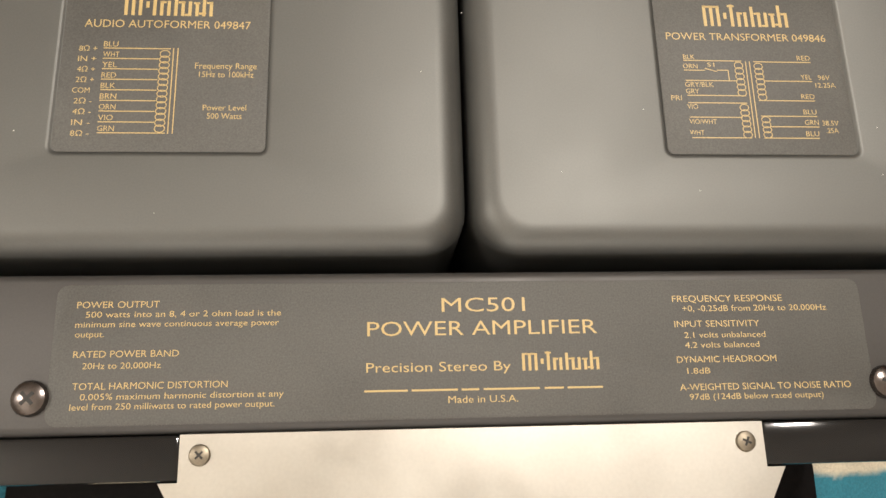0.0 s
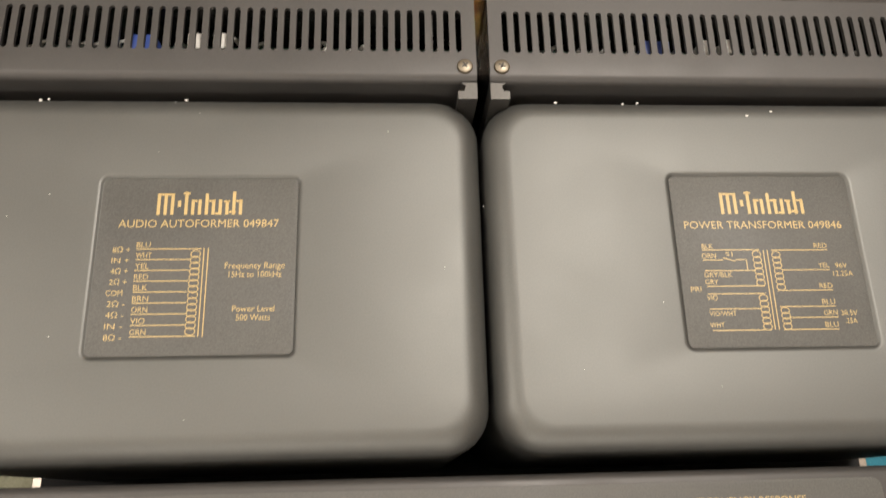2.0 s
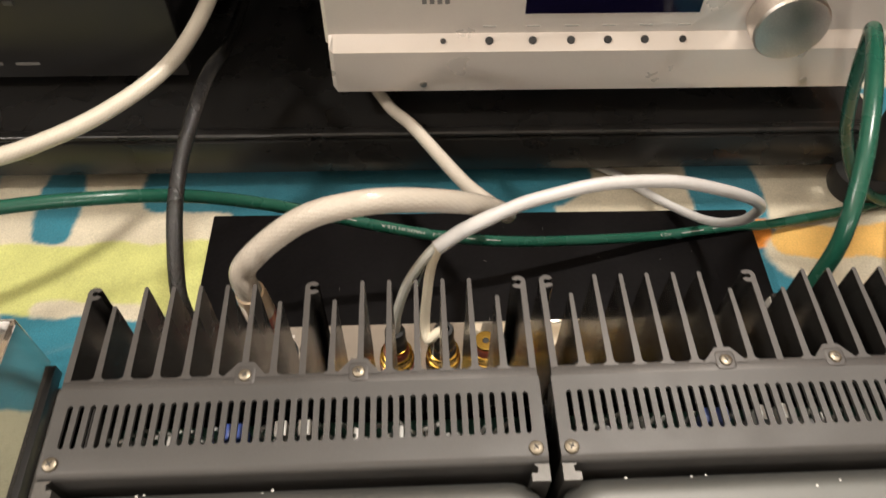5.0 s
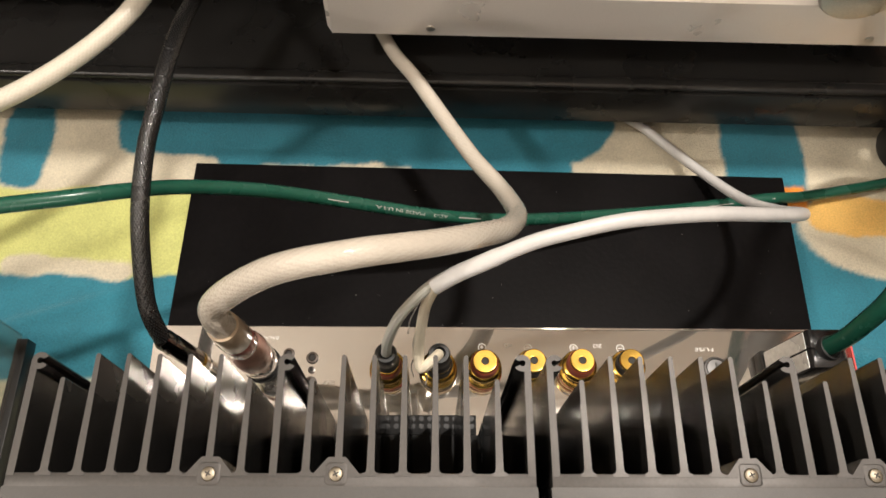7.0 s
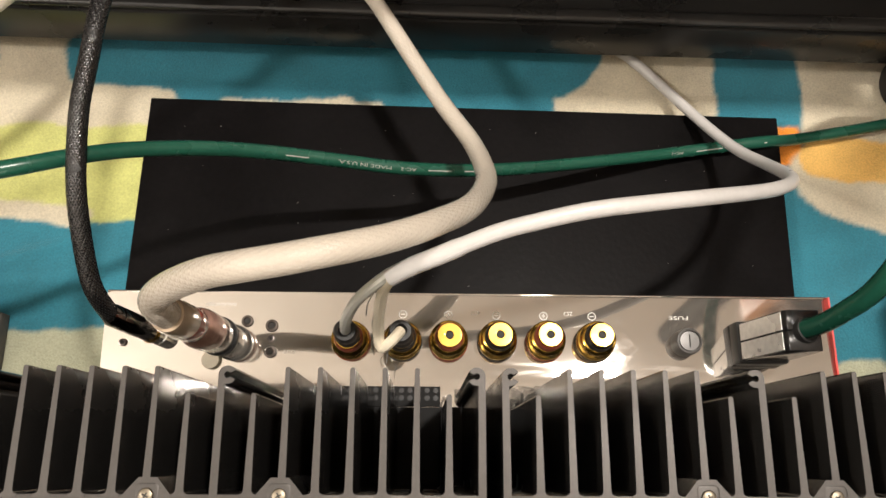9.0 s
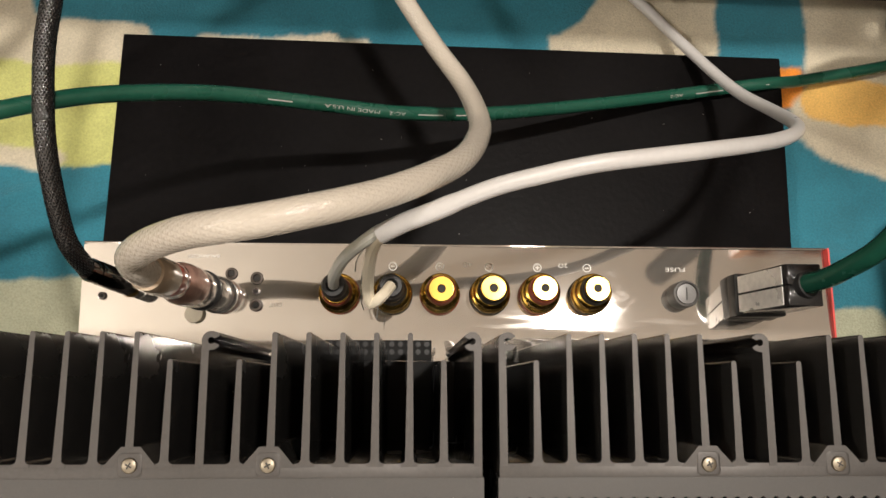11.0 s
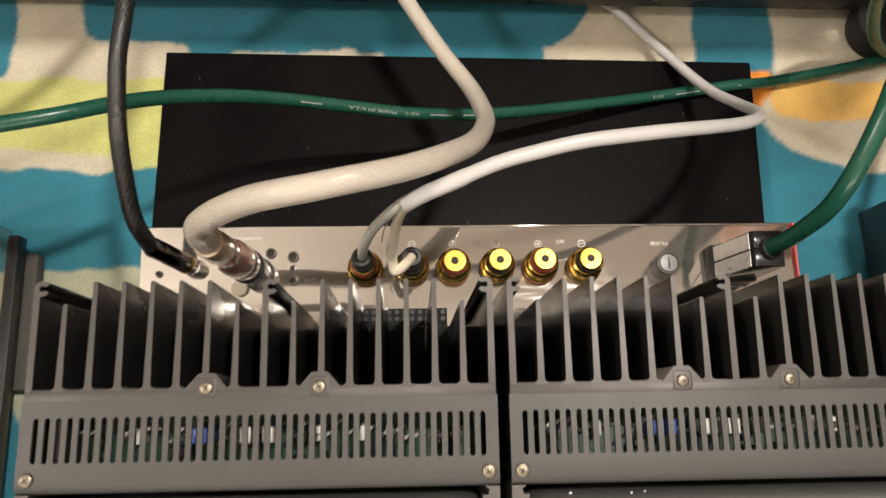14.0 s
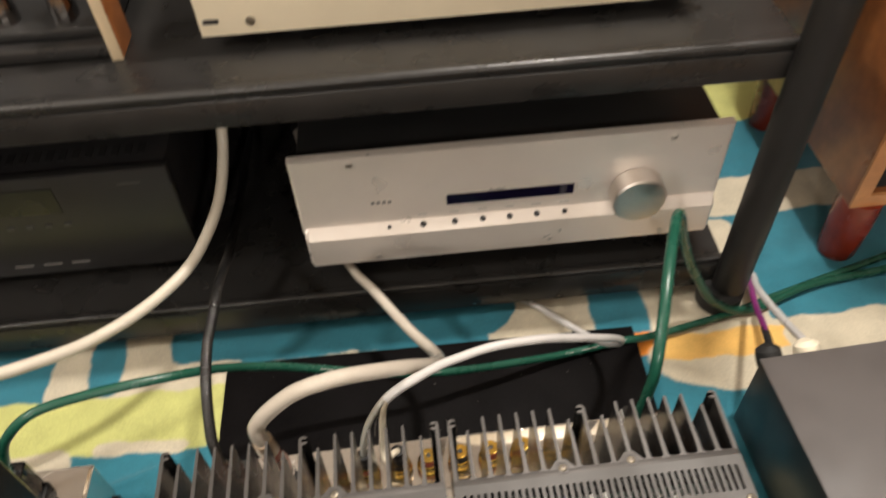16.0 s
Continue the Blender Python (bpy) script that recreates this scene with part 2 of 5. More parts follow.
def box(x0, x1, y0, y1, z0, z1, bev=0.0, seg=2):
    bm = bmesh.new()
    bmesh.ops.create_cube(bm, size=1)
    bmesh.ops.transform(bm, matrix=Matrix.LocRotScale(((x0 + x1) / 2, (y0 + y1) / 2, (z0 + z1) / 2), None, (x1 - x0, y1 - y0, z1 - z0)), verts=bm.verts)
    if bev:
        bmesh.ops.bevel(bm, geom=bm.edges[:], offset=bev, segments=seg, profile=0.5, affect="EDGES")
    return bm


def loft(loops, cap0=True, cap1=True):
    bm = bmesh.new()
    rings = [[bm.verts.new(p) for p in loop] for loop in loops]
    n = len(rings[0])
    for a, b in zip(rings, rings[1:]):
        for i in range(n):
            bm.faces.new((a[i], a[(i + 1) % n], b[(i + 1) % n], b[i]))
    if cap0:
        bm.faces.new(rings[0][::-1])
    if cap1:
        bm.faces.new(rings[-1])
    bmesh.ops.recalc_face_normals(bm, faces=bm.faces[:])
    return bm


def rrect(cx, cy, hx, hy, r, z, n=6):
    pts = []
    for sx, sy, a0 in ((1, 1, 0), (-1, 1, 90), (-1, -1, 180), (1, -1, 270)):
        for k in range(n + 1):
            a = radians(a0 + 90 * k / n)
            pts.append(Vector((cx + sx * (hx - r) + r * math.cos(a), cy + sy * (hy - r) + r * math.sin(a), z)))
    return pts


def prism(pts, z0, z1):
    return loft([[Vector((x, y, z0)) for x, y in pts], [Vector((x, y, z1)) for x, y in pts]])


def along_x(pts, x0, x1):
    return loft([[Vector((x0, y, z)) for y, z in pts], [Vector((x1, y, z)) for y, z in pts]])


def lathe(profile, at, n=24, turn=None):
    """A turned body: (radius, height) pairs round the z axis through at, or along turn."""
    m = Matrix.Translation(at)
    if turn is not None:
        m = m @ Vector(turn).to_track_quat("Z", "Y").to_matrix().to_4x4()
    return loft([[m @ Vector((r * math.cos(2 * math.pi * k / n), r * math.sin(2 * math.pi * k / n), h)) for k in range(n)] for r, h in profile])


def spline(points, step=0.004):
    """A smooth line through the points."""
    P = [Vector(p) for p in points]
    P = [2 * P[0] - P[1]] + P + [2 * P[-1] - P[-2]]
    out = []
    for i in range(1, len(P) - 2):
        a, b, c, d = P[i - 1:i + 3]
        k = max(2, int((c - b).length / step))
        for j in range(k):
            t = j / k
            out.append(0.5 * (2 * b + (c - a) * t + (2 * a - 5 * b + 4 * c - d) * t * t + (3 * b - a - 3 * c + d) * t ** 3))
    return out + [P[-2]]


def tube(points, radius, n=14, step=0.004):
    """A round cable through the points; radius is a number or a function of the way along it (0 to 1)."""
    line = spline(points, step)
    bm = bmesh.new()
    uv = bm.loops.layers.uv.new("UVMap")
    side = Vector((0.3, 0.2, 1)).normalized()
    rings, way = [], 0.0
    for i, p in enumerate(line):
        d = (line[min(i + 1, len(line) - 1)] - line[max(i - 1, 0)]).normalized()
        side = (side - d * side.dot(d)).normalized()
        up = d.cross(side)
        if i:
            way += (p - line[i - 1]).length
        r = radius(i / (len(line) - 1)) if callable(radius) else radius
        rings.append(([bm.verts.new(p + r * (math.cos(a) * side + math.sin(a) * up)) for a in [2 * math.pi * k / n for k in range(n)]], way))
    for (a, va), (b, vb) in zip(rings, rings[1:]):
        for k in range(n):
            f = bm.faces.new((a[k], a[(k + 1) % n], b[(k + 1) % n], b[k]))
            f.smooth = True
            for loop, (u, v) in zip(f.loops, ((k / n, va), ((k + 1) / n, va), ((k + 1) / n, vb), (k / n, vb))):
                loop[uv].uv = (u, v)
    bm.faces.new(rings[0][0][::-1])
    bm.faces.new(rings[-1][0])
    return bm


def weave(points, radius, n, pitch, width, thick, reach=1.0, step=0.0006):
    """A braided sleeve: n flat strands each way round, going over and under one another; reach: the share of the line that it covers."""
    line = spline(points, step)
    line = line[:max(4, int(len(line) * reach))]
    P = np.array([tuple(p) for p in line])
    D = np.gradient(P, axis=0)
    D /= np.linalg.norm(D, axis=1)[:, None]
    side = np.empty_like(P)
    v = np.array((0.3, 0.2, 1.0))
    for i in range(len(P)):
        v = v - D[i] * v.dot(D[i])
        v /= np.linalg.norm(v)
        side[i] = v
    up = np.cross(D, side)
    way = np.concatenate(([0], np.cumsum(np.linalg.norm(np.diff(P, axis=0), axis=1))))
    full = len(spline(points, step)) - 1
    R = np.array([radius(i / full) if callable(radius) else radius for i in range(len(P))])
    ring = [(math.cos(a), math.sin(a)) for a in (3.45, 2.35, 1.57, 0.79, -0.31)]
    verts, faces, m = [], [], len(P)
    for turn in (1, -1):
        for k in range(n):
            ang = turn * way * 2 * math.pi / pitch + 2 * math.pi * k / n
            lift = R + thick * 0.8 * turn * np.sin(n * way * 2 * math.pi / pitch + math.pi * k)
            out = np.cos(ang)[:, None] * side + np.sin(ang)[:, None] * up
            flat = np.cross(out, D + turn * np.cross(D, out) * (2 * math.pi * R / pitch)[:, None])
            flat /= np.linalg.norm(flat, axis=1)[:, None]
            c = P + out * lift[:, None]
            o = len(verts) * 1
            verts.extend((c + flat * (width / 2 * ca) + out * (thick / 2 * sa)) for ca, sa in ring)
            base = o * m
            for q in range(4):
                a, b = base + q * m, base + (q + 1) * m
                faces.append(np.stack([np.arange(a, a + m - 1), np.arange(b, b + m - 1), np.arange(b + 1, b + m), np.arange(a + 1, a + m)], -1))
    me = bpy.data.meshes.new("weave")
    me.from_pydata(np.concatenate(verts).tolist(), [], np.concatenate(faces).tolist())
    bm = bmesh.new()
    bm.from_mesh(me)
    bpy.data.meshes.remove(me)
    return bm


ORIGIN = {}


def thing(name, at, label, category, group="", kind=""):
    ob = new(name)
    ob.location = at
    ob.empty_display_size = 0.02
    ORIGIN[ob] = Vector(at)
    return tagged(ob, label, category, group, kind)


def mesh_of(name, bm, material, origin, smooth=True, angle=35):
    bmesh.ops.transform(bm, matrix=Matrix.Translation(-origin), verts=bm.verts)
    me = bpy.data.meshes.new(name)
    bm.to_mesh(me)
    bm.free()
    if smooth:
        me.shade_smooth()
        me.set_sharp_from_angle(angle=radians(angle))
    me.materials.append(material)
    return me


def part(name, bm, material, parent, label="", smooth=True):
    ob = new(name, mesh_of(name, bm, material, ORIGIN[parent], smooth))
    ob.parent = parent
    ORIGIN[ob] = ORIGIN[parent]
    return tagged(ob, label)


def lighter_tops(ob):
    """Gives the upward faces of an extrusion a lighter metal than its sides."""
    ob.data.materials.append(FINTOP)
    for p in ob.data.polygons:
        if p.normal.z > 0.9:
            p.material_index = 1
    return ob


def solid(name, bm, material, at, label, category, kind="", group=""):
    """A thing of one mesh."""
    ob = new(name, mesh_of(name, bm, material, Vector(at)))
    ob.location = at
    ORIGIN[ob] = Vector(at)
    return tagged(ob, label, category, group, kind)


def copies(first, places):
    """More pieces like the first one, on the same mesh, each moved by (x, y, z)."""
    for p in places:
        ob = new(first.name.split(".")[0], first.data)
        ob.parent, ob.location = first.parent, p


def letters(body, x0, x1, y, cap, z, turned=False):
    """Writing lying on the level z: from x0 to x1, its base line at y, capitals cap high."""
    data = bpy.data.curves.new("writing", "FONT")
    data.body, data.size, data.resolution_u, data.offset = body, 1, 3, -0.003
    ob = new("writing", data)
    dep = bpy.context.evaluated_depsgraph_get()
    me = bpy.data.meshes.new_from_object(ob.evaluated_get(dep))
    bpy.data.objects.remove(ob)
    bpy.data.curves.remove(data)
    bm = bmesh.new()
    bm.from_mesh(me)
    bpy.data.meshes.remove(me)
    xs = [v.co.x for v in bm.verts]
    s = (x1 - x0) / (max(xs) - min(xs))
    low, tall = min(xs), cap / 0.73
    for v in bm.verts:
        px, py = (v.co.x - low) * s, v.co.y * tall
        v.co = Vector((x1 - px, y - py, z)) if turned else Vector((x0 + px, y + py, z))
    return bm


def stroke(x0, y0, x1, y1, z, w=0.00035):
    d = Vector((x1 - x0, y1 - y0, 0))
    s = Vector((-d.y, d.x, 0)).normalized() * w / 2
    a, b = Vector((x0, y0, z)), Vector((x1, y1, z))
    bm = bmesh.new()
    bm.faces.new([bm.verts.new(p) for p in (a - s, b - s, b + s, a + s)])
    return bm


def ringlet(cx, cy, rx, ry, z, w=0.0003, n=14):
    bm = bmesh.new()
    a = [(math.cos(2 * math.pi * k / n), math.sin(2 * math.pi * k / n)) for k in range(n)]
    o = [bm.verts.new((cx + c * (rx + w / 2), cy + s * (ry + w / 2), z)) for c, s in a]
    i = [bm.verts.new((cx + c * (rx - w / 2), cy + s * (ry - w / 2), z)) for c, s in a]
    for k in range(n):
        bm.faces.new((o[k], o[(k + 1) % n], i[(k + 1) % n], i[k]))
    return bm


def coil(x0, y0, x1, y1, z):
    n = max(2, round((y0 - y1) / 0.0021))
    cx, h = (x0 + x1) / 2, (y0 - y1) / n
    return [ringlet(cx, y0 - h * (k + 0.5), (x1 - x0) / 2, h * 0.62, z) for k in range(n)]


def logo(x0, y0, x1, y1, z, owner):
    """A plain emblem: a row of upright strokes and short ties, each a part."""
    W, H = x1 - x0, y1 - y0
    tall = (0.93, 0.93, 0.93, 0.62, 1.0, 0.66, 0.66, 0.92, 0.66, 0.66, 0.62, 1.0, 0.66)
    for k, t in enumerate(tall):
        x = x0 + W * (k + 0.5) / len(tall)
        base = y0 + (H * 0.34 if k == 3 else 0)
        part("emblem_stroke", stroke(x, base, x, y0 + H * t, z, W * 0.036), GOLD_INK, owner, smooth=False)
    for a, b, h in ((0, 2, 0.88), (3.6, 4.4, 0.93), (5, 5.5, 0.6), (7.4, 8.2, 0.6), (8.4, 8.8, 0.05), (9.6, 10.3, 0.58), (10.4, 11.2, 0.12), (11.4, 12, 0.6)):
        part("emblem_tie", stroke(x0 + W * (a + 0.4) / 13, y0 + H * h, x0 + W * (b + 0.6) / 13, y0 + H * h, z, H * 0.09), GOLD_INK, owner, smooth=False)


def screw(parent, x, y, z, r, material, up=0.0016, cross=True, name="screw"):
    s = part(name, lathe([(r, 0), (r, up * 0.35), (r * 0.9, up * 0.75), (r * 0.65, up), (0.0001, up * 1.06)], (x, y, z), 20), material, parent)
    if cross:
        a = 0.4 + 37 * (x + y) % 1.2
        # dark cross laid on the head for the shade of its recess
        bm = join(box(-r * 0.45, r * 0.45, -r * 0.10, r * 0.10, -0.0003, 0.00006), box(-r * 0.10, r * 0.10, -r * 0.45, r * 0.45, -0.0003, 0.00008))
        bmesh.ops.transform(bm, matrix=Matrix.Translation((x, y, z + up * 1.06)) @ Matrix.Rotation(a, 4, "Z"), verts=bm.verts)
        part("cross_slot", bm, RECESS_SHADE, s)
    return s


# ---- the room ----
solid("floor", box(-3.0, 3.2, -3.0, 2.4, -0.10, -0.006), FLOORM, (0, 0, -0.1), "warm brown oak floor boards under a patterned rug", "floor", "structure")
solid("wall_north", box(-3.0, 3.2, 2.4, 2.52, -0.1, 2.5), WALLM, (0, 2.46, 0), "plain greige plaster wall behind the rack", "wall", "structure")
solid("wall_south", box(-3.0, 3.2, -3.12, -3.0, -0.1, 2.5), WALLM, (0, -3.06, 0), "plain greige plaster wall", "wall", "structure")
solid("wall_west", box(-3.12, -3.0, -3.12, 2.52, -0.1, 2.5), WALLM, (-3.06, 0, 0), "plain greige plaster wall", "wall", "structure")
solid("wall_east", box(3.2, 3.32, -3.12, 2.52, -0.1, 2.5), WALLM, (3.26, 0, 0), "plain greige plaster wall", "wall", "structure")
solid("ceiling", box(-3.12, 3.32, -3.12, 2.52, 2.5, 2.6), CEILM, (0, 0, 2.5), "plain white painted ceiling", "ceiling", "structure")
x, y, z = PENDANT
t = thing("pendant_lamp", (x, y, 2.5), "slim opal bar pendant lamp hanging from the ceiling", "lamp")
part("canopy", lathe([(0.05, 2.4998), (0.05, 2.485), (0.005, 2.475), (0.004, z + 0.014)], (x, y, 0), 24), BRUSHED, t)
part("housing", box(x - 0.10, x + 0.10, y - 0.032, y + 0.032, z, z + 0.016, 0.003), BRUSHED, t, "brushed metal lamp housing")
part("diffuser", box(x - 0.093, x + 0.093, y - 0.027, y + 0.027, z - 0.012, z - 0.0005, 0.003), GLOBE, t, "glowing opal diffuser")
# bodies for the added fill globes
for x, y, z in FILL_GLOBES:
    t = thing("floor_lamp", (x, y, 0), "added fill lamp out of view, a glowing opal globe on a slim pole", "lamp", "floor lamps")
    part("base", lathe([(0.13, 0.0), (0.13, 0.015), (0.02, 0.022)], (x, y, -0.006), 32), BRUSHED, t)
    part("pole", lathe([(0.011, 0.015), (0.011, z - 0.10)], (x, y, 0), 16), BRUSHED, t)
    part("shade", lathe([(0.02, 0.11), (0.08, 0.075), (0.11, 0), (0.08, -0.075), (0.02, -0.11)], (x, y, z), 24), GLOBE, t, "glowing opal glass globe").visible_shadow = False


# bodies for the added ceiling fills
for x, y, z in CEILING_FILLS:
    t = thing("floor_lamp", (x, y, 0), "added fill lamp out of view, an upturned steel bowl on a slim pole", "lamp", "floor lamps")
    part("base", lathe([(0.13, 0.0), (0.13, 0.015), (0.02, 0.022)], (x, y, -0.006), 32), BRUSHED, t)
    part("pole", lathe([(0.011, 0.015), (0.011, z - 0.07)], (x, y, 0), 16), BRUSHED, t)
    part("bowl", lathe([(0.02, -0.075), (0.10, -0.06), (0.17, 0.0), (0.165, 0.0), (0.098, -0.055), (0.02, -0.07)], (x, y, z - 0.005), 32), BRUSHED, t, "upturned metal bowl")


# ---- the rug ----
def rug():
    nx, ny = 960, 720
    x = np.linspace(-1.06, 0.96, nx)
    y = np.linspace(-0.16, 1.28, ny)
    X, Y = np.meshgrid(x, y)
    rng = np.random.RandomState(4)
    wob = sum(a * np.sin(X * fx + p) * np.sin(Y * fy + q) for a, fx, fy, p, q in zip((0.003, 0.002, 0.0009, 0.0002), (31, 83, 210, 460), (37, 71, 190, 510), rng.rand(4) * 6, rng.rand(4) * 6))
    jit = rng.normal(0, 0.0003, X.shape)
    U, V = X + wob + jit, Y + np.roll(wob, 37, 1) + jit
    teal, cream, sage, lime, orange, amber = (0.026, 0.180, 0.245), (0.575, 0.515, 0.39), (0.42, 0.43, 0.31), (0.54, 0.55, 0.19), (0.80, 0.27, 0.03), (0.78, 0.47, 0.13)
    C = np.empty(X.shape + (3,))
    C[:] = teal

    def lay(d, colour, soft=0.0032):
        k = np.clip(0.5 - d / soft, 0, 1)[..., None]
        C[:] = C * (1 - k) + np.array(colour) * k

    def rect(x0, x1, y0, y1, r=0.01):
        qx, qy = np.abs(U - (x0 + x1) / 2) - (x1 - x0) / 2 + r, np.abs(V - (y0 + y1) / 2) - (y1 - y0) / 2 + r
        return np.hypot(np.maximum(qx, 0), np.maximum(qy, 0)) + np.minimum(np.maximum(qx, qy), 0) - r

    def oval(cx, cy, rx, ry):
        return (np.hypot((U - cx) / rx, (V - cy) / ry) - 1) * min(rx, ry)
    lay(rect(-0.78, -0.235, 0.655, 0.80), cream)
    lay(rect(-0.394, -0.359, 0.664, 0.80), teal)
    lay(rect(-1.06, -0.436, 0.655, 0.80), teal)
    lay(rect(-0.90, -0.20, 0.588, 0.662, 0.03), lime)
    lay(rect(-0.62, -0.393, 0.50, 0.600, 0.02), cream)
    lay(rect(-0.37, -0.27, 0.586, 0.601), cream)
    lay(rect(-0.305, 0.075, 0.690, 0.90, 0.02), teal)
    lay(rect(-0.31, -0.215, 0.660, 0.691), cream)
    lay(rect(-0.222, -0.060, 0.664, 0.6815, 0.006), cream)
    lay(rect(-0.190, -0.085, 0.664, 0.6865, 0.010), cream)
    lay(rect(-0.60, -0.20, 0.18, 0.507, 0.02), sage)
    lay(oval(-0.36, 0.34, 0.045, 0.09), teal)
    lay(rect(0.062, 0.195, 0.664, 1.0, 0.02), cream)
    lay(oval(0.060, 0.742, 0.045, 0.050), teal)
    lay(rect(0.192, 0.254, 0.655, 0.83), teal)
    lay(rect(0.254, 0.40, 0.655, 0.83), cream)
    lay(rect(0.20, 0.252, 0.636, 0.672, 0.004), orange)
    lay(rect(0.250, 0.46, 0.600, 0.660, 0.02), amber)
    lay(rect(0.35, 0.66, 0.632, 0.668, 0.01), cream)
    lay(oval(0.335, 0.628, 0.095, 0.044), cream)
    lay(rect(0.250, 0.42, 0.626, 0.659, 0.012), amber)
    lay(rect(0.40, 0.62, 0.585, 0.66, 0.02), cream)
    lay(rect(0.36, 0.60, 0.835, 0.905, 0.01), cream)
    lay(rect(0.40, 0.62, 1.02, 1.20, 0.03), lime)
    lay(rect(0.245, 0.30, 0.40, 0.492, 0.02), sage)
    lay(rect(0.20, 0.60, 0.148, 0.162, 0.004), cream)
    lay(rect(-0.20, -0.155, -0.12, 0.30, 0.01), cream)
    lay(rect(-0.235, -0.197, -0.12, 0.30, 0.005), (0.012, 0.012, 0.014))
    Z = 0.0012 * np.sin(X * 14 + 2 * np.sin(Y * 9)) * np.sin(Y * 17 + 1) + 0.0006 * np.sin(X * 47 + Y * 23) - 0.0015
    crease = 0.004 * np.exp(-((Y - 0.555 - 0.35 * (X + 0.33)) / 0.006) ** 2) * np.exp(-((X + 0.33) / 0.05) ** 2)
    crease += 0.003 * np.exp(-((Y - 0.53 + 0.2 * (X - 0.26)) / 0.006) ** 2) * np.exp(-((X - 0.26) / 0.03) ** 2)
    Z += crease + rng.normal(0, 0.00012, X.shape)
    me = bpy.data.meshes.new("rug")
    i = np.arange(nx * ny).reshape(ny, nx)
    quads = np.stack([i[:-1, :-1], i[:-1, 1:], i[1:, 1:], i[1:, :-1]], -1).reshape(-1, 4)
    me.from_pydata(np.stack([X, Y, Z], -1).reshape(-1, 3).tolist(), [], quads.tolist())
    col = me.color_attributes.new("dye", "FLOAT_COLOR", "POINT")
    col.data.foreach_set("color", np.concatenate([C, np.ones(X.shape + (1,))], -1).astype(np.float32).ravel())
    me.shade_smooth()
    m = mat("printed_plush_pile", (1, 1, 1), 0.95, fine=700, coarse=30, var=0.22, bump=0.5, depth=0.0015, rvar=0.03)
    nt = m.node_tree
    at = nt.nodes.new("ShaderNodeVertexColor")
    at.layer_name = "dye"
    vm = next(n for n in nt.nodes if n.type == "VECT_MATH")
    nt.links.new(at.outputs["Color"], vm.inputs[0])
    nt.nodes["Principled BSDF"].inputs["Sheen Weight"].default_value = 0.25
    me.materials.append(m)
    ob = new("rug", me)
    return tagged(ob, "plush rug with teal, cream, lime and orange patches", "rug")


rug()


def board(name, x0, x1, y0, y1, yaw, label, material=MAT):
    bm = box(x0, x1, y0, y1, 0.0005, 0.012, 0.0012)
    c = Vector(((x0 + x1) / 2, (y0 + y1) / 2, 0))
    bmesh.ops.transform(bm, matrix=Matrix.Translation(c) @ Matrix.Rotation(radians(yaw), 4, "Z") @ Matrix.Translation(-c), verts=bm.verts)
    return solid(name, bm, material, c, label, "board")


board("base_board", -0.2375, 0.2245, 0.13, 0.674, -1.0, "black dusty board lying on the rug under the amplifier")


# ---- the power amplifier ----
CX = -0.0045
amp = thing("power_amplifier", (CX, 0.34, 0.012), "charcoal and polished steel mono power amplifier on a black board", "amplifier", "power amplifiers")
TOP, DECK = 0.229, 0.091


def deck_slope(x):
    """The thin rear deck is slightly twisted: it rises to the rear by the plugs and falls by the fuse."""
    a = min(1, max(0, (x + 0.11) / 0.15))
    return -0.045 + 0.107 * a * a * (3 - 2 * a)


def deck_level(y, x=0.06):
    return DECK - deck_slope(x) * (y - 0.4885)


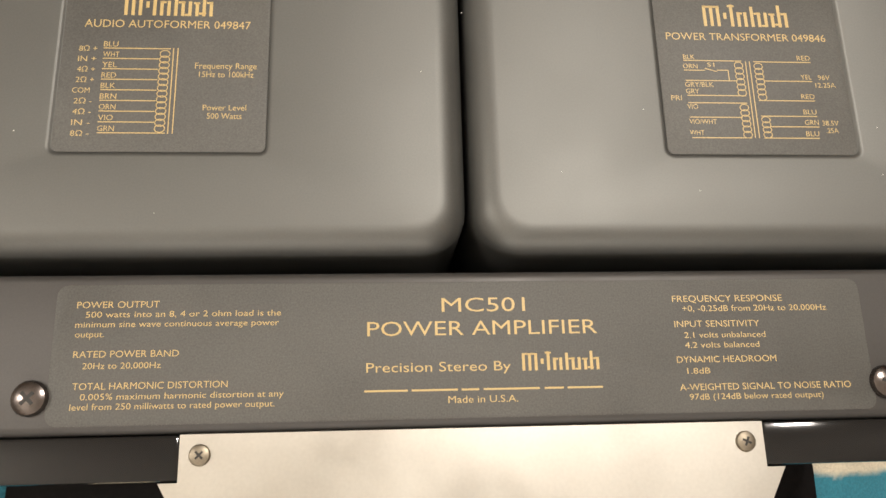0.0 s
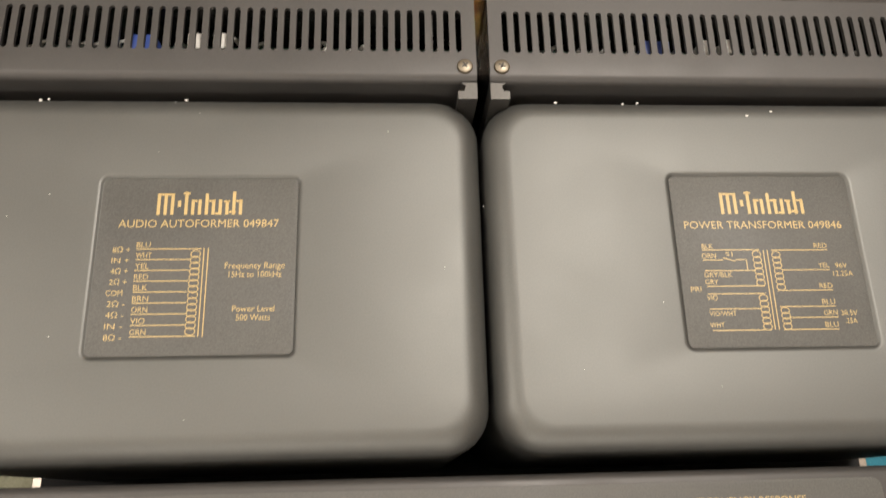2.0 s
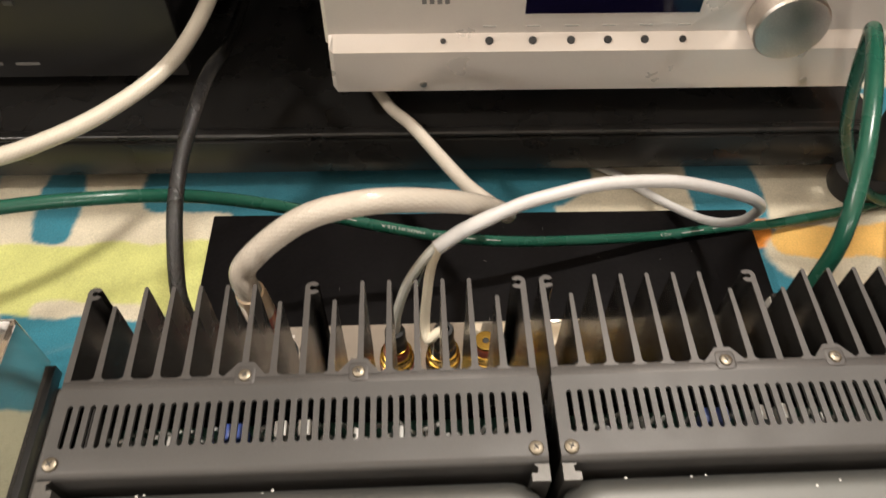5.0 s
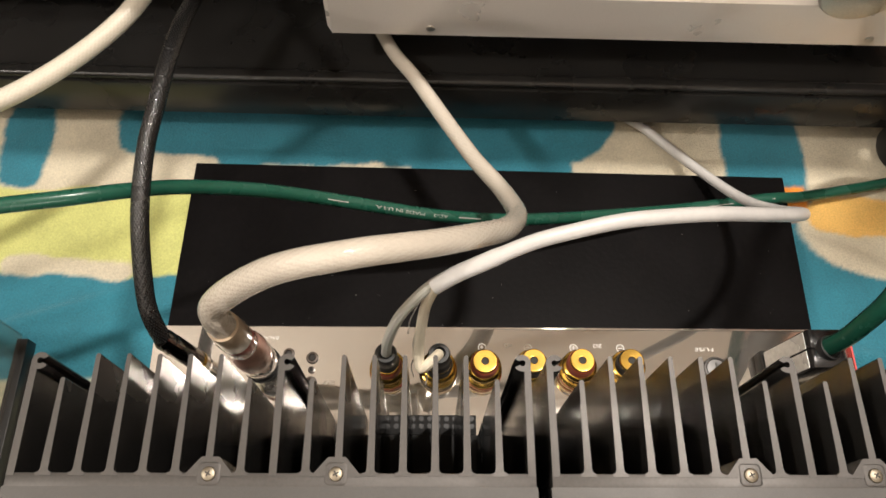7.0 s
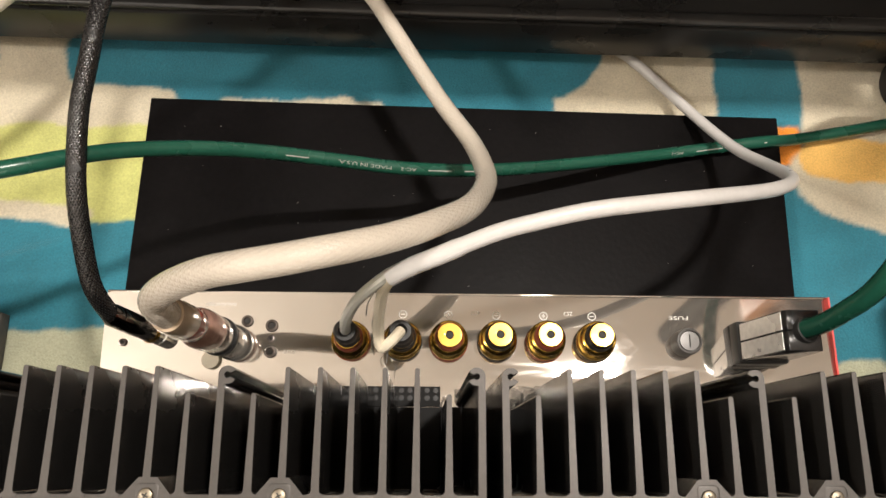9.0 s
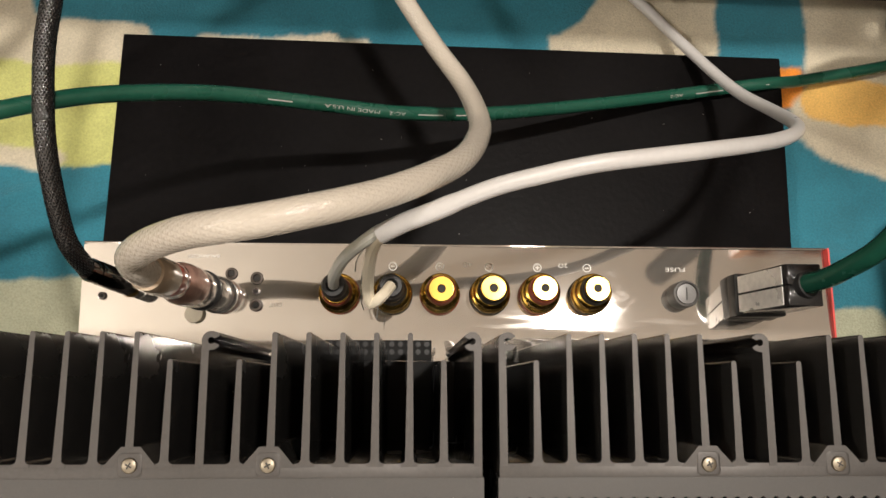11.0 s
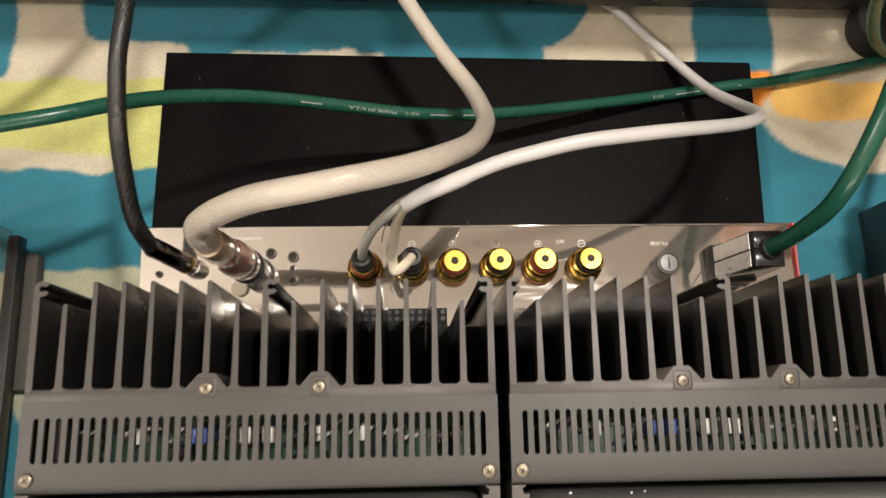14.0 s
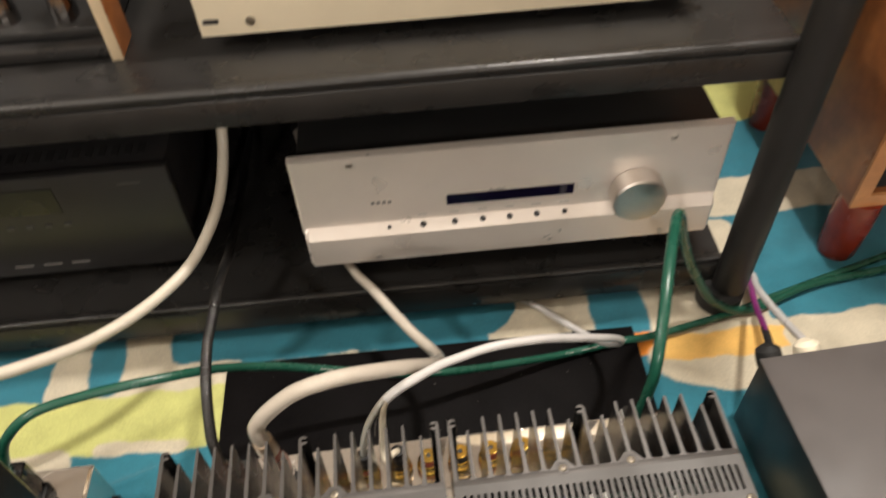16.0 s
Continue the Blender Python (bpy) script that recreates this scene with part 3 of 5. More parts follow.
def chassis():
    ends = CX - 0.2095, CX + 0.2105
    bm = loft([[Vector((x, y, z)) for y, z in [(0.176, 0.030), (0.176, DECK - 0.002), (0.178, DECK), (0.4525, DECK)] + [(y, deck_level(y, x)) for y in (0.4560, 0.4710, 0.4860, 0.5010, 0.5160)] + [(0.516, 0.030)]] for x in np.linspace(*ends, 43)])
    rims = [e for e in bm.edges if all(v.co.z > DECK - 0.003 for v in e.verts) and any(all(abs(v.co.x - x) < 1e-5 for v in e.verts) for x in ends)]
    bmesh.ops.bevel(bm, geom=rims, offset=0.0028, segments=4, affect="EDGES", clamp_overlap=True)
    part("chassis", bm, STEEL, amp, "mirror-polished stainless steel chassis")
    # black sheets on the steel deck give the gaps above it their shade
    part("deck_liner", box(CX - 0.2040, CX + 0.2045, 0.3695, 0.4520, DECK + 0.0002, DECK + 0.0010), DEEP_BLACK, amp, "black sheet for the shade in the gaps over the deck")
    part("deck_liner", box(CX - 0.2040, CX + 0.2045, 0.2230, 0.3560, DECK + 0.0002, DECK + 0.0010), DEEP_BLACK, amp, "black sheet for the shade in the gaps over the deck")
    vent = part("vent_plate", box(-0.0800, -0.0216, 0.4522, 0.4634, DECK - 0.0005, DECK + 0.0012, 0.0003), DEEP_BLACK, amp, "black perforated vent plate")
    # dark discs on the plate stand for the shade in its holes
    hole = part("vent_hole", lathe([(0.0015, 0.0009), (0.0015, 0.00125), (0.0001, 0.00126)], (-0.0770, 0.4612, DECK), 14), BLACKCORE, vent)
    copies(hole, [(0.0048 * i, -0.0042 * j, 0) for j in range(2) for i in range(12) if i + j])
    part("panel_rim", box(CX - 0.2095, CX + 0.2105, 0.5162, 0.5176, 0.030, DECK - 0.0013, 0.0004), STEEL, amp)
    part("base_plate", box(CX - 0.2135, CX + 0.2145, 0.180, 0.5150, 0.0170, 0.0295, 0.001), BLACK, amp, "black base plate")
    for dx, dy in ((-0.17, 0.21), (0.17, 0.21), (-0.17, 0.48), (0.17, 0.48)):
        part("foot", lathe([(0.018, 0.012), (0.018, 0.024), (0.014, 0.031)], (CX + dx, dy, 0)), RUBBER, amp)


def cover(x0, x1, y0, y1, lx0, lx1, ly0, ly1, name_label):
    """A pressed transformer cover with soft edges and a shallow recess for its label."""
    cx, cy, hx, hy = (x0 + x1) / 2, (y0 + y1) / 2, (x1 - x0) / 2, (y1 - y0) / 2
    r, f, top = 0.017, 0.0102, 0.2245
    loops = [rrect(cx, cy, hx, hy, r, z, 8) for z in (DECK + 0.0003, 0.14, top - f)]
    for k in range(1, 9):
        a = radians(90 * k / 8)
        d = f * (1 - math.cos(a))
        loops.append(rrect(cx, cy, hx - d, hy - d, r - d * 0.6, top - f + f * math.sin(a), 8))
    lx, ly, w, h = (lx0 + lx1) / 2, (ly0 + ly1) / 2, (lx1 - lx0) / 2, (ly1 - ly0) / 2
    for e, z in ((0.0016, top + 0.00005), (0.0008, top - 0.00005), (0.0002, top - 0.0005), (-0.0002, top - 0.0009), (-0.0006, top - 0.0010)):
        loops.append(rrect(lx, ly, w + e, h + e, 0.0026 + e, z, 8))
    c = part("transformer_cover", loft(loops, True, True), COVER, amp, name_label)
    part("label_plate", loft([rrect(lx, ly, w - e, h - e, 0.0024, z, 8) for e, z in ((0.0004, top - 0.0011), (0.0004, top - 0.0006), (0.0006, top - 0.0005))]), PLATE, c, "dark foil label with gold print")
    return c, top - 0.00044


def front_ledge():
    bm = box(CX - 0.2135, CX + 0.2135, 0.1725, 0.2225, DECK + 0.0005, 0.2235, 0.0028, 4)
    ledge = part("front_ledge", bm, SHEET, amp, "grey powder-coated front bulkhead with specifications")
    plate = part("specification_plate", loft([rrect(-0.005, 0.197, 0.1315 - e, 0.0218 - e, 0.0035, z) for e, z in ((0, 0.2233), (0, 0.22365), (0.0002, 0.22375))]), PLATE, ledge, "dark speckled plate with gold lettering")
    z = 0.22382

    def t(body, x0, x1, y, cap):
        part("text_line", letters(body, x0, x1, y, cap, z), GOLD_INK, ledge, smooth=False)
    t("POWER OUTPUT", -0.1301, -0.1049, 0.2114, 0.0022)
    t("500 watts into an 8, 4 or 2 ohm load is the", -0.1272, -0.0670, 0.2084, 0.0020)
    t("minimum sine wave continuous average power", -0.1301, -0.0676, 0.2053, 0.0020)
    t("output.", -0.1299, -0.1211, 0.2022, 0.0020)
    t("RATED POWER BAND", -0.1298, -0.0980, 0.1959, 0.0022)
    t("20Hz to 20,000Hz", -0.1268, -0.1033, 0.1924, 0.0020)
    t("TOTAL HARMONIC DISTORTION", -0.1292, -0.0827, 0.1861, 0.0022)
    t("0.005% maximum harmonic distortion at any", -0.1266, -0.0655, 0.1830, 0.0020)
    t("level from 250 milliwatts to rated power output.", -0.1294, -0.0682, 0.1800, 0.0020)
    t("MC501", -0.0157, 0.0116, 0.2089, 0.0049)
    t("POWER AMPLIFIER", -0.0397, 0.0350, 0.2013, 0.0049)
    t("Precision Stereo By", -0.0400, 0.0060, 0.1898, 0.0032)
    logo(0.0092, 0.1896, 0.0354, 0.1956, z, ledge)
    for a, b in ((-0.0406, -0.0270), (-0.0258, -0.0112), (-0.0100, -0.0044), (-0.0030, 0.0150), (0.0166, 0.0228), (0.0240, 0.0355)):
        part("text_bar", stroke(a, 0.1840, b, 0.1840, z, 0.0006), GOLD_INK, ledge, "gold unreadable text bar", smooth=False)
    t("Made in U.S.A.", -0.0143, 0.0079, 0.1799, 0.0023)
    t("FREQUENCY RESPONSE", 0.0612, 0.0991, 0.2113, 0.0023)
    t("+0, -0.25dB from 20Hz to 20,000Hz", 0.0643, 0.1141, 0.2081, 0.0021)
    t("INPUT SENSITIVITY", 0.0611, 0.0901, 0.2029, 0.0022)
    t("2.1 volts unbalanced", 0.0641, 0.0917, 0.1993, 0.0020)
    t("4.2 volts balanced", 0.0640, 0.0892, 0.1960, 0.0020)
    t("DYNAMIC HEADROOM", 0.0607, 0.0943, 0.1912, 0.0022)
    t("1.8dB", 0.0638, 0.0715, 0.1876, 0.0020)
    t("A-WEIGHTED SIGNAL TO NOISE RATIO", 0.0608, 0.1185, 0.1823, 0.0022)
    t("97dB (124dB below rated output)", 0.0637, 0.1086, 0.1793, 0.0020)
    for x in (-0.1412, 0.1305):
        screw(ledge, x, 0.1838, 0.2235, 0.0055, DARK_SCREW, 0.0026)


def front_panel():
    for x0, x1 in ((CX - 0.222, -0.0966), (0.0872, CX + 0.222)):
        part("front_panel", box(x0, x1, 0.1585, 0.1722, 0.016, 0.2222, 0.001), GLASS_BLACK, amp, "gloss black glass front panel edge")
    pts = [(-0.0964, 0.1722), (0.0870, 0.1722), (0.0870, 0.1580), (0.0930, 0.1580), (0.0870, 0.1470), (0.0865, 0.128), (-0.0955, 0.128), (-0.0960, 0.1470), (-0.1022, 0.1580), (-0.0964, 0.1580)]
    p = part("front_bracket", prism(pts, 0.2200, 0.2228), BRUSHED, amp, "brushed steel bracket plate", smooth=False)
    part("front_face", box(-0.0955, 0.0865, 0.129, 0.170, 0.05, 0.2198, 0.001), GLASS_BLACK, amp)
    for x in (-0.0902, 0.0808):
        screw(p, x, 0.1660, 0.2227, 0.0033, SCREW, 0.0014)


def label_left(c, z):
    W = []

    def t(body, x0, x1, y, cap):
        part("text_line", letters(body, x0, x1, y, cap, z), GOLD_INK, c, smooth=False)
    t("AUDIO AUTOFORMER 049847", -0.1369, -0.0805, 0.3102, 0.0031)
    logo(-0.1247, 0.3150, -0.0932, 0.3239, z, c)
    t("Frequency Range", -0.0987, -0.0778, 0.2947, 0.0024)
    t("15Hz to 100kHz", -0.0972, -0.0788, 0.2915, 0.0023)
    t("Power Level", -0.0953, -0.0808, 0.2791, 0.0022)
    t("500 Watts", -0.0938, -0.0822, 0.2760, 0.0022)
    wires = "BLU WHT YEL RED BLK BRN ORN VIO GRN".split()
    taps = ("8Ω +", "IN +", "4Ω +", "2Ω +", "COM", "2Ω -", "4Ω -", "IN -", "8Ω -")
    for k, (a, b) in enumerate(zip(wires, taps)):
        y, x = 0.3021 - 0.00393 * k, -0.1298 + 0.00006 * k
        t(a, x, x + (0.0054 if a in ("WHT", "BRN", "ORN", "GRN") else 0.0048), y + 0.0006, 0.0021)
        W.append(stroke(x, y, -0.1072 if k in (0, 8) else -0.1110, y, z))
        t(b, *((-0.1387, -0.1330) if b == "COM" else (-0.1379, -0.1319)), y - 0.0012, 0.0021)
    W.extend(coil(-0.1108, 0.3012, -0.1074, 0.2712, z))
    W.extend((stroke(-0.1063, 0.3024, -0.1063, 0.2704, z), stroke(-0.1048, 0.3024, -0.1048, 0.2704, z)))
    part("wiring_diagram", join(*W), GOLD_INK, c, "gold printed wiring diagram", smooth=False)


def label_right(c, z):
    W = []

    def t(body, x0, x1, y, cap):
        part("text_line", letters(body, x0, x1, y, cap, z), GOLD_INK, c, smooth=False)

    def line(*a):
        W.append(stroke(*a, z))
    t("POWER TRANSFORMER 049846", 0.0692, 0.1301, 0.3089, 0.0031)
    logo(0.0835, 0.3147, 0.1173, 0.3239, z, c)
    t("BLK", 0.0748, 0.0790, 0.3010, 0.0020)
    t("ORN", 0.0743, 0.0797, 0.2973, 0.0020)
    t("S1", 0.0834, 0.0861, 0.2981, 0.0017)
    t("GRY/BLK", 0.0743, 0.0849, 0.2900, 0.0020)
    t("GRY", 0.0743, 0.0792, 0.2873, 0.0020)
    t("PRI", 0.0686, 0.0725, 0.2846, 0.0020)
    t("VIO", 0.0742, 0.0781, 0.2813, 0.0020)
    t("VIO/WHT", 0.0743, 0.0843, 0.2755, 0.0019)
    t("WHT", 0.0740, 0.0793, 0.2713, 0.0019)
    for y, x in ((0.3005, 0.0965), (0.2925, 0.0940), (0.2866, 0.0965), (0.2837, 0.0965), (0.2781, 0.0940), (0.2702, 0.0965)):
        line(0.0747, y, x, y)
    line(0.0745, 0.2966, 0.0823, 0.2966)
    line(0.0824, 0.2974, 0.0868, 0.2961)
    line(0.0868, 0.2967, 0.0910, 0.2967)
    line(0.0910, 0.2967, 0.0910, 0.2925)
    line(0.0980, 0.3004, 0.0978, 0.2702)
    line(0.0995, 0.3004, 0.0993, 0.2702)
    W.extend(coil(0.0936, 0.2998, 0.0968, 0.2867, z) + coil(0.0936, 0.2830, 0.0968, 0.2704, z))
    W.extend(coil(0.1010, 0.2995, 0.1042, 0.2851, z) + coil(0.1010, 0.2782, 0.1042, 0.2705, z))
    for b, x0, x1, y in (("RED", 0.1178, 0.1228, 0.3011), ("YEL", 0.1182, 0.1223, 0.2934), ("RED", 0.1172, 0.1222, 0.2856), ("BLU", 0.1171, 0.1220, 0.2795), ("GRN", 0.1170, 0.1222, 0.2754), ("BLU", 0.1168, 0.1217, 0.2710)):
        t(b, x0, x1, y, 0.0020)
        line(0.1040 if b in ("YEL", "GRN") else 0.1010, y - 0.0008, x1, y - 0.0008)
    t("96V", 0.1247, 0.1292, 0.2933, 0.0020)
    t("12.25A", 0.1233, 0.1309, 0.2902, 0.0020)
    t("38.5V", 0.1235, 0.1296, 0.2752, 0.0020)
    t(".25A", 0.1246, 0.1291, 0.2723, 0.0020)
    part("wiring_diagram", join(*W), GOLD_INK, c, "gold printed wiring diagram", smooth=False)


def heat_sink(x0):
    """One finned sink with its slotted top cover; x0: the first fin's middle."""
    P, y0, yl, ys = 0.01245, 0.4105, 0.4580, 0.4480
    xa, xb = x0 - 0.0021, x0 + 16 * P + 0.0021
    low = DECK + 0.012
    base = part("heat_sink", box(xa + 0.0004, xb - 0.0004, 0.4035, y0 + 0.0006, low, TOP - 0.0002, 0.0004), FIN, amp, "black anodised finned heat sink")
    lighter_tops(base)

    def fin(i, tip, w0=0.0030, w1=0.0019):
        half = [(w0 / 2 + 0.0016, y0 - 0.0006), (w0 / 2 + 0.0016, y0 + 0.0006)] + [(w0 / 2 + 0.0016 * (1 - math.sin(radians(a))), y0 + 0.0006 + 0.0016 * (1 - math.cos(radians(a)))) for a in (30, 60, 90)] + [(w1 / 2, tip - 0.0006), (w1 / 4, tip)]
        return prism([(x0 + i * P + dx, y) for dx, y in half] + [(x0 + i * P - dx, y) for dx, y in half[::-1]], low, TOP)
    long_ = lighter_tops(part("fin", fin(2, yl), FIN, base, smooth=False))
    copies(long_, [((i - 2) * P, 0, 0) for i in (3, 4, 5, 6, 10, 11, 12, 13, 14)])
    short = lighter_tops(part("fin", fin(1, ys), FIN, base, smooth=False))
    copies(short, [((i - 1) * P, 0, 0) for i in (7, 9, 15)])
    for i, s in ((0, 1), (8, 1 if x0 < -0.1 else -1), (16, -1)):
        x = x0 + i * P
        hx, hy, ro, ri = x + s * 0.0019, yl - 0.0031, 0.0035, 0.0013

        def ring(r, a0, a1, n):
            return [(hx + s * r * math.cos(radians(a0 + (a1 - a0) * k / n)), hy + r * math.sin(radians(a0 + (a1 - a0) * k / n))) for k in range(n + 1)]
        pts = [(x - s * 0.0015, y0 - 0.0006), (x + s * 0.0015, y0 - 0.0006), (x + s * 0.0012, hy - 0.0036)]
        pts += ring(ro, 285, 330, 3) + ring(ri, 325, 35, 8) + ring(ro, 30, 170, 8) + [(x - s * 0.0015, hy - 0.001)]
        lighter_tops(part("channel_fin", prism(pts, low, TOP), FIN, base, smooth=False))
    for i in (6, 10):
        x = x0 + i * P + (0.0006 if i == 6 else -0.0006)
        lighter_tops(part("screw_boss", prism([(x - 0.0098, y0 - 0.0008), (x + 0.0098, y0 - 0.0008), (x + 0.0034, y0 + 0.0066), (x - 0.0034, y0 + 0.0066)], low, TOP + 0.0001), FIN, base, smooth=False))
        part("screw_seat", loft([rrect(x, 0.4108, 0.0040 - e, 0.0040 - e, 0.0018, TOP + h, 5) for e, h in ((-0.0003, 0.0001), (0, 0.00025), (0.0004, 0.0003))]), FINTOP, base)
        screw(base, x, 0.4106, TOP + 0.0002, 0.0028, SCREW, 0.0012)
    # slotted cover
    n, w, ya, yb = 41, 0.0023, 0.3802, 0.3992
    c0, step = xa + 0.0066, (xb - xa - 0.0132) / 40
    z0, z1 = TOP - 0.0016, TOP
    strips = [prism([(xa, yb)] + [(c0 + k * step, yb) for k in range(n)] + [(xb, yb), (xb, 0.4060), (xa, 0.4060)], z0, z1)]
    arc = [(math.sin(radians(a)), math.cos(radians(a))) for a in (0, 30, 60, 90)]
    for k in range(n - 1):
        p, q = c0 + k * step, c0 + (k + 1) * step
        pts = [(p + w / 2 * s, ya + w / 2 - w / 2 * c) for s, c in arc] + [(p + w / 2 * s, yb - w / 2 + w / 2 * c) for s, c in arc[::-1]]
        pts += [(q - w / 2 * s, yb - w / 2 + w / 2 * c) for s, c in arc] + [(q - w / 2 * s, ya + w / 2 - w / 2 * c) for s, c in arc[::-1]]
        strips.append(prism(pts, z0, z1))
    strips.append(prism([(xa, ya), (c0, ya), (c0 - w / 2, ya + w / 2), (c0 - w / 2, yb - w / 2), (c0, yb), (xa, yb)], z0, z1))
    e = c0 + (n - 1) * step
    strips.append(prism([(e, ya), (xb, ya), (xb, yb), (e, yb), (e + w / 2, yb - w / 2), (e + w / 2, ya + w / 2)], z0, z1))
    lip = [(ya, z1), (0.3712, z1)] + [(0.3712 - 0.0034 * math.sin(radians(a)), z1 - 0.0034 + 0.0034 * math.cos(radians(a))) for a in (22, 45, 67, 90)] + [(0.3678, 0.150), (0.3694, 0.150), (0.3694, z0 - 0.002), (0.3712, z0), (ya, z0)]
    strips.append(prism([(xa, ya - 0.0020), (xb, ya - 0.0020), (xb, ya)] + [(c0 + k * step, ya) for k in range(n - 1, -1, -1)] + [(xa, ya)], z0, z1))
    lip[0], lip[-1] = (ya - 0.0020, z1), (ya - 0.0020, z0)
    strips.append(along_x(lip, xa, xb))
    sheet = join(*strips)
    bmesh.ops.remove_doubles(sheet, verts=sheet.verts[:], dist=0.000002)
    g = part("slotted_cover", sheet, SHEET, base, "grey perforated top cover")
    for x, s in ((xa + 0.0046, 1), (xb - 0.0046, -1)):
        screw(base, x, 0.3738, TOP, 0.0031, SCREW, 0.0014)
        o = xa if s > 0 else xb
        part("end_tab", prism([(o, 0.3606), (o + s * 0.0074, 0.3606), (o + s * 0.0074, 0.3640), (o + s * 0.0050, 0.3640), (o + s * 0.0044, 0.3662), (o + s * 0.0062, 0.3676), (o, 0.3676)], low, TOP - 0.0012), TAB, base, "bare aluminium end tab", smooth=False)
    for x in (xa, xb - 0.0016):
        part("end_plate", box(x, x + 0.0016, 0.3684, 0.4034, low, TOP - 0.0018), FIN, base)
    # inside
    part("circuit_board", box(xa + 0.004, xb - 0.004, 0.3715, 0.4010, 0.196, 0.1985), PCB, base, "green circuit board under the slots")
    # dark sheet that gives the cavity under the slots its shade
    part("inner_shadow_box", box(xa + 0.002, xb - 0.002, 0.3700, 0.4034, low, low + 0.002), RECESS_SHADE, base)
    for x in (0.0640, 0.0700):
        part("capacitor", box(x0 + x, x0 + x + 0.0052, 0.3870, 0.3940, 0.1985, 0.2180, 0.0008), BLUECAP, base, "blue box capacitor")
    rng = random.Random(3)
    for x, w, h in ((0.0878, 0.0054, 0.2190), (0.0980, 0.0056, 0.2195), (0.1200, 0.0030, 0.209), (0.1400, 0.0026, 0.210), (0.1520, 0.0030, 0.208), (0.0400, 0.0026, 0.209)):
        part("resistor", box(x0 + x, x0 + x + w, 0.3870, 0.3940, 0.1985, h, 0.0006), WHITEPART, base, "white ceramic resistor")
    wires = []
    for k in range(34):
        x, y = x0 + 0.010 + 0.0053 * k + 0.002 * rng.random(), 0.386 + rng.random() * 0.008
        h = 0.205 + 0.009 * rng.random()
        wires.append(tube([(x, y, 0.1985), (x + 0.0005, y, h - 0.001), (x + 0.003, y + 0.002, h), (x + 0.006, y + 0.003, 0.1985)], 0.0008, 6, 0.003))
    tagged(part("tinned_wiring", join(*wires), PALELEAD, base, "bare tinned leads"), kind="stuff")
    cap = part("small_capacitor", lathe([(0.0028, 0.1985), (0.0028, 0.209), (0.0024, 0.2095)], (x0 + 0.02, 0.379, 0), 12), BLACK, base)
    copies(cap, [(0.168 * rng.random(), 0.015 * rng.random(), 0) for _ in range(9)])
    for x in (xa + 0.0066 + 2 * step, xb - 0.0066 - 2 * step):
        part("inner_rail", box(x - 0.0009, x - 0.0005, 0.3800, 0.3990, 0.200, TOP - 0.0024), FINTOP, base, "dull metal rail")


POSTS = (-0.0725, -0.0434, -0.0172, 0.0105, 0.0380, 0.0662)


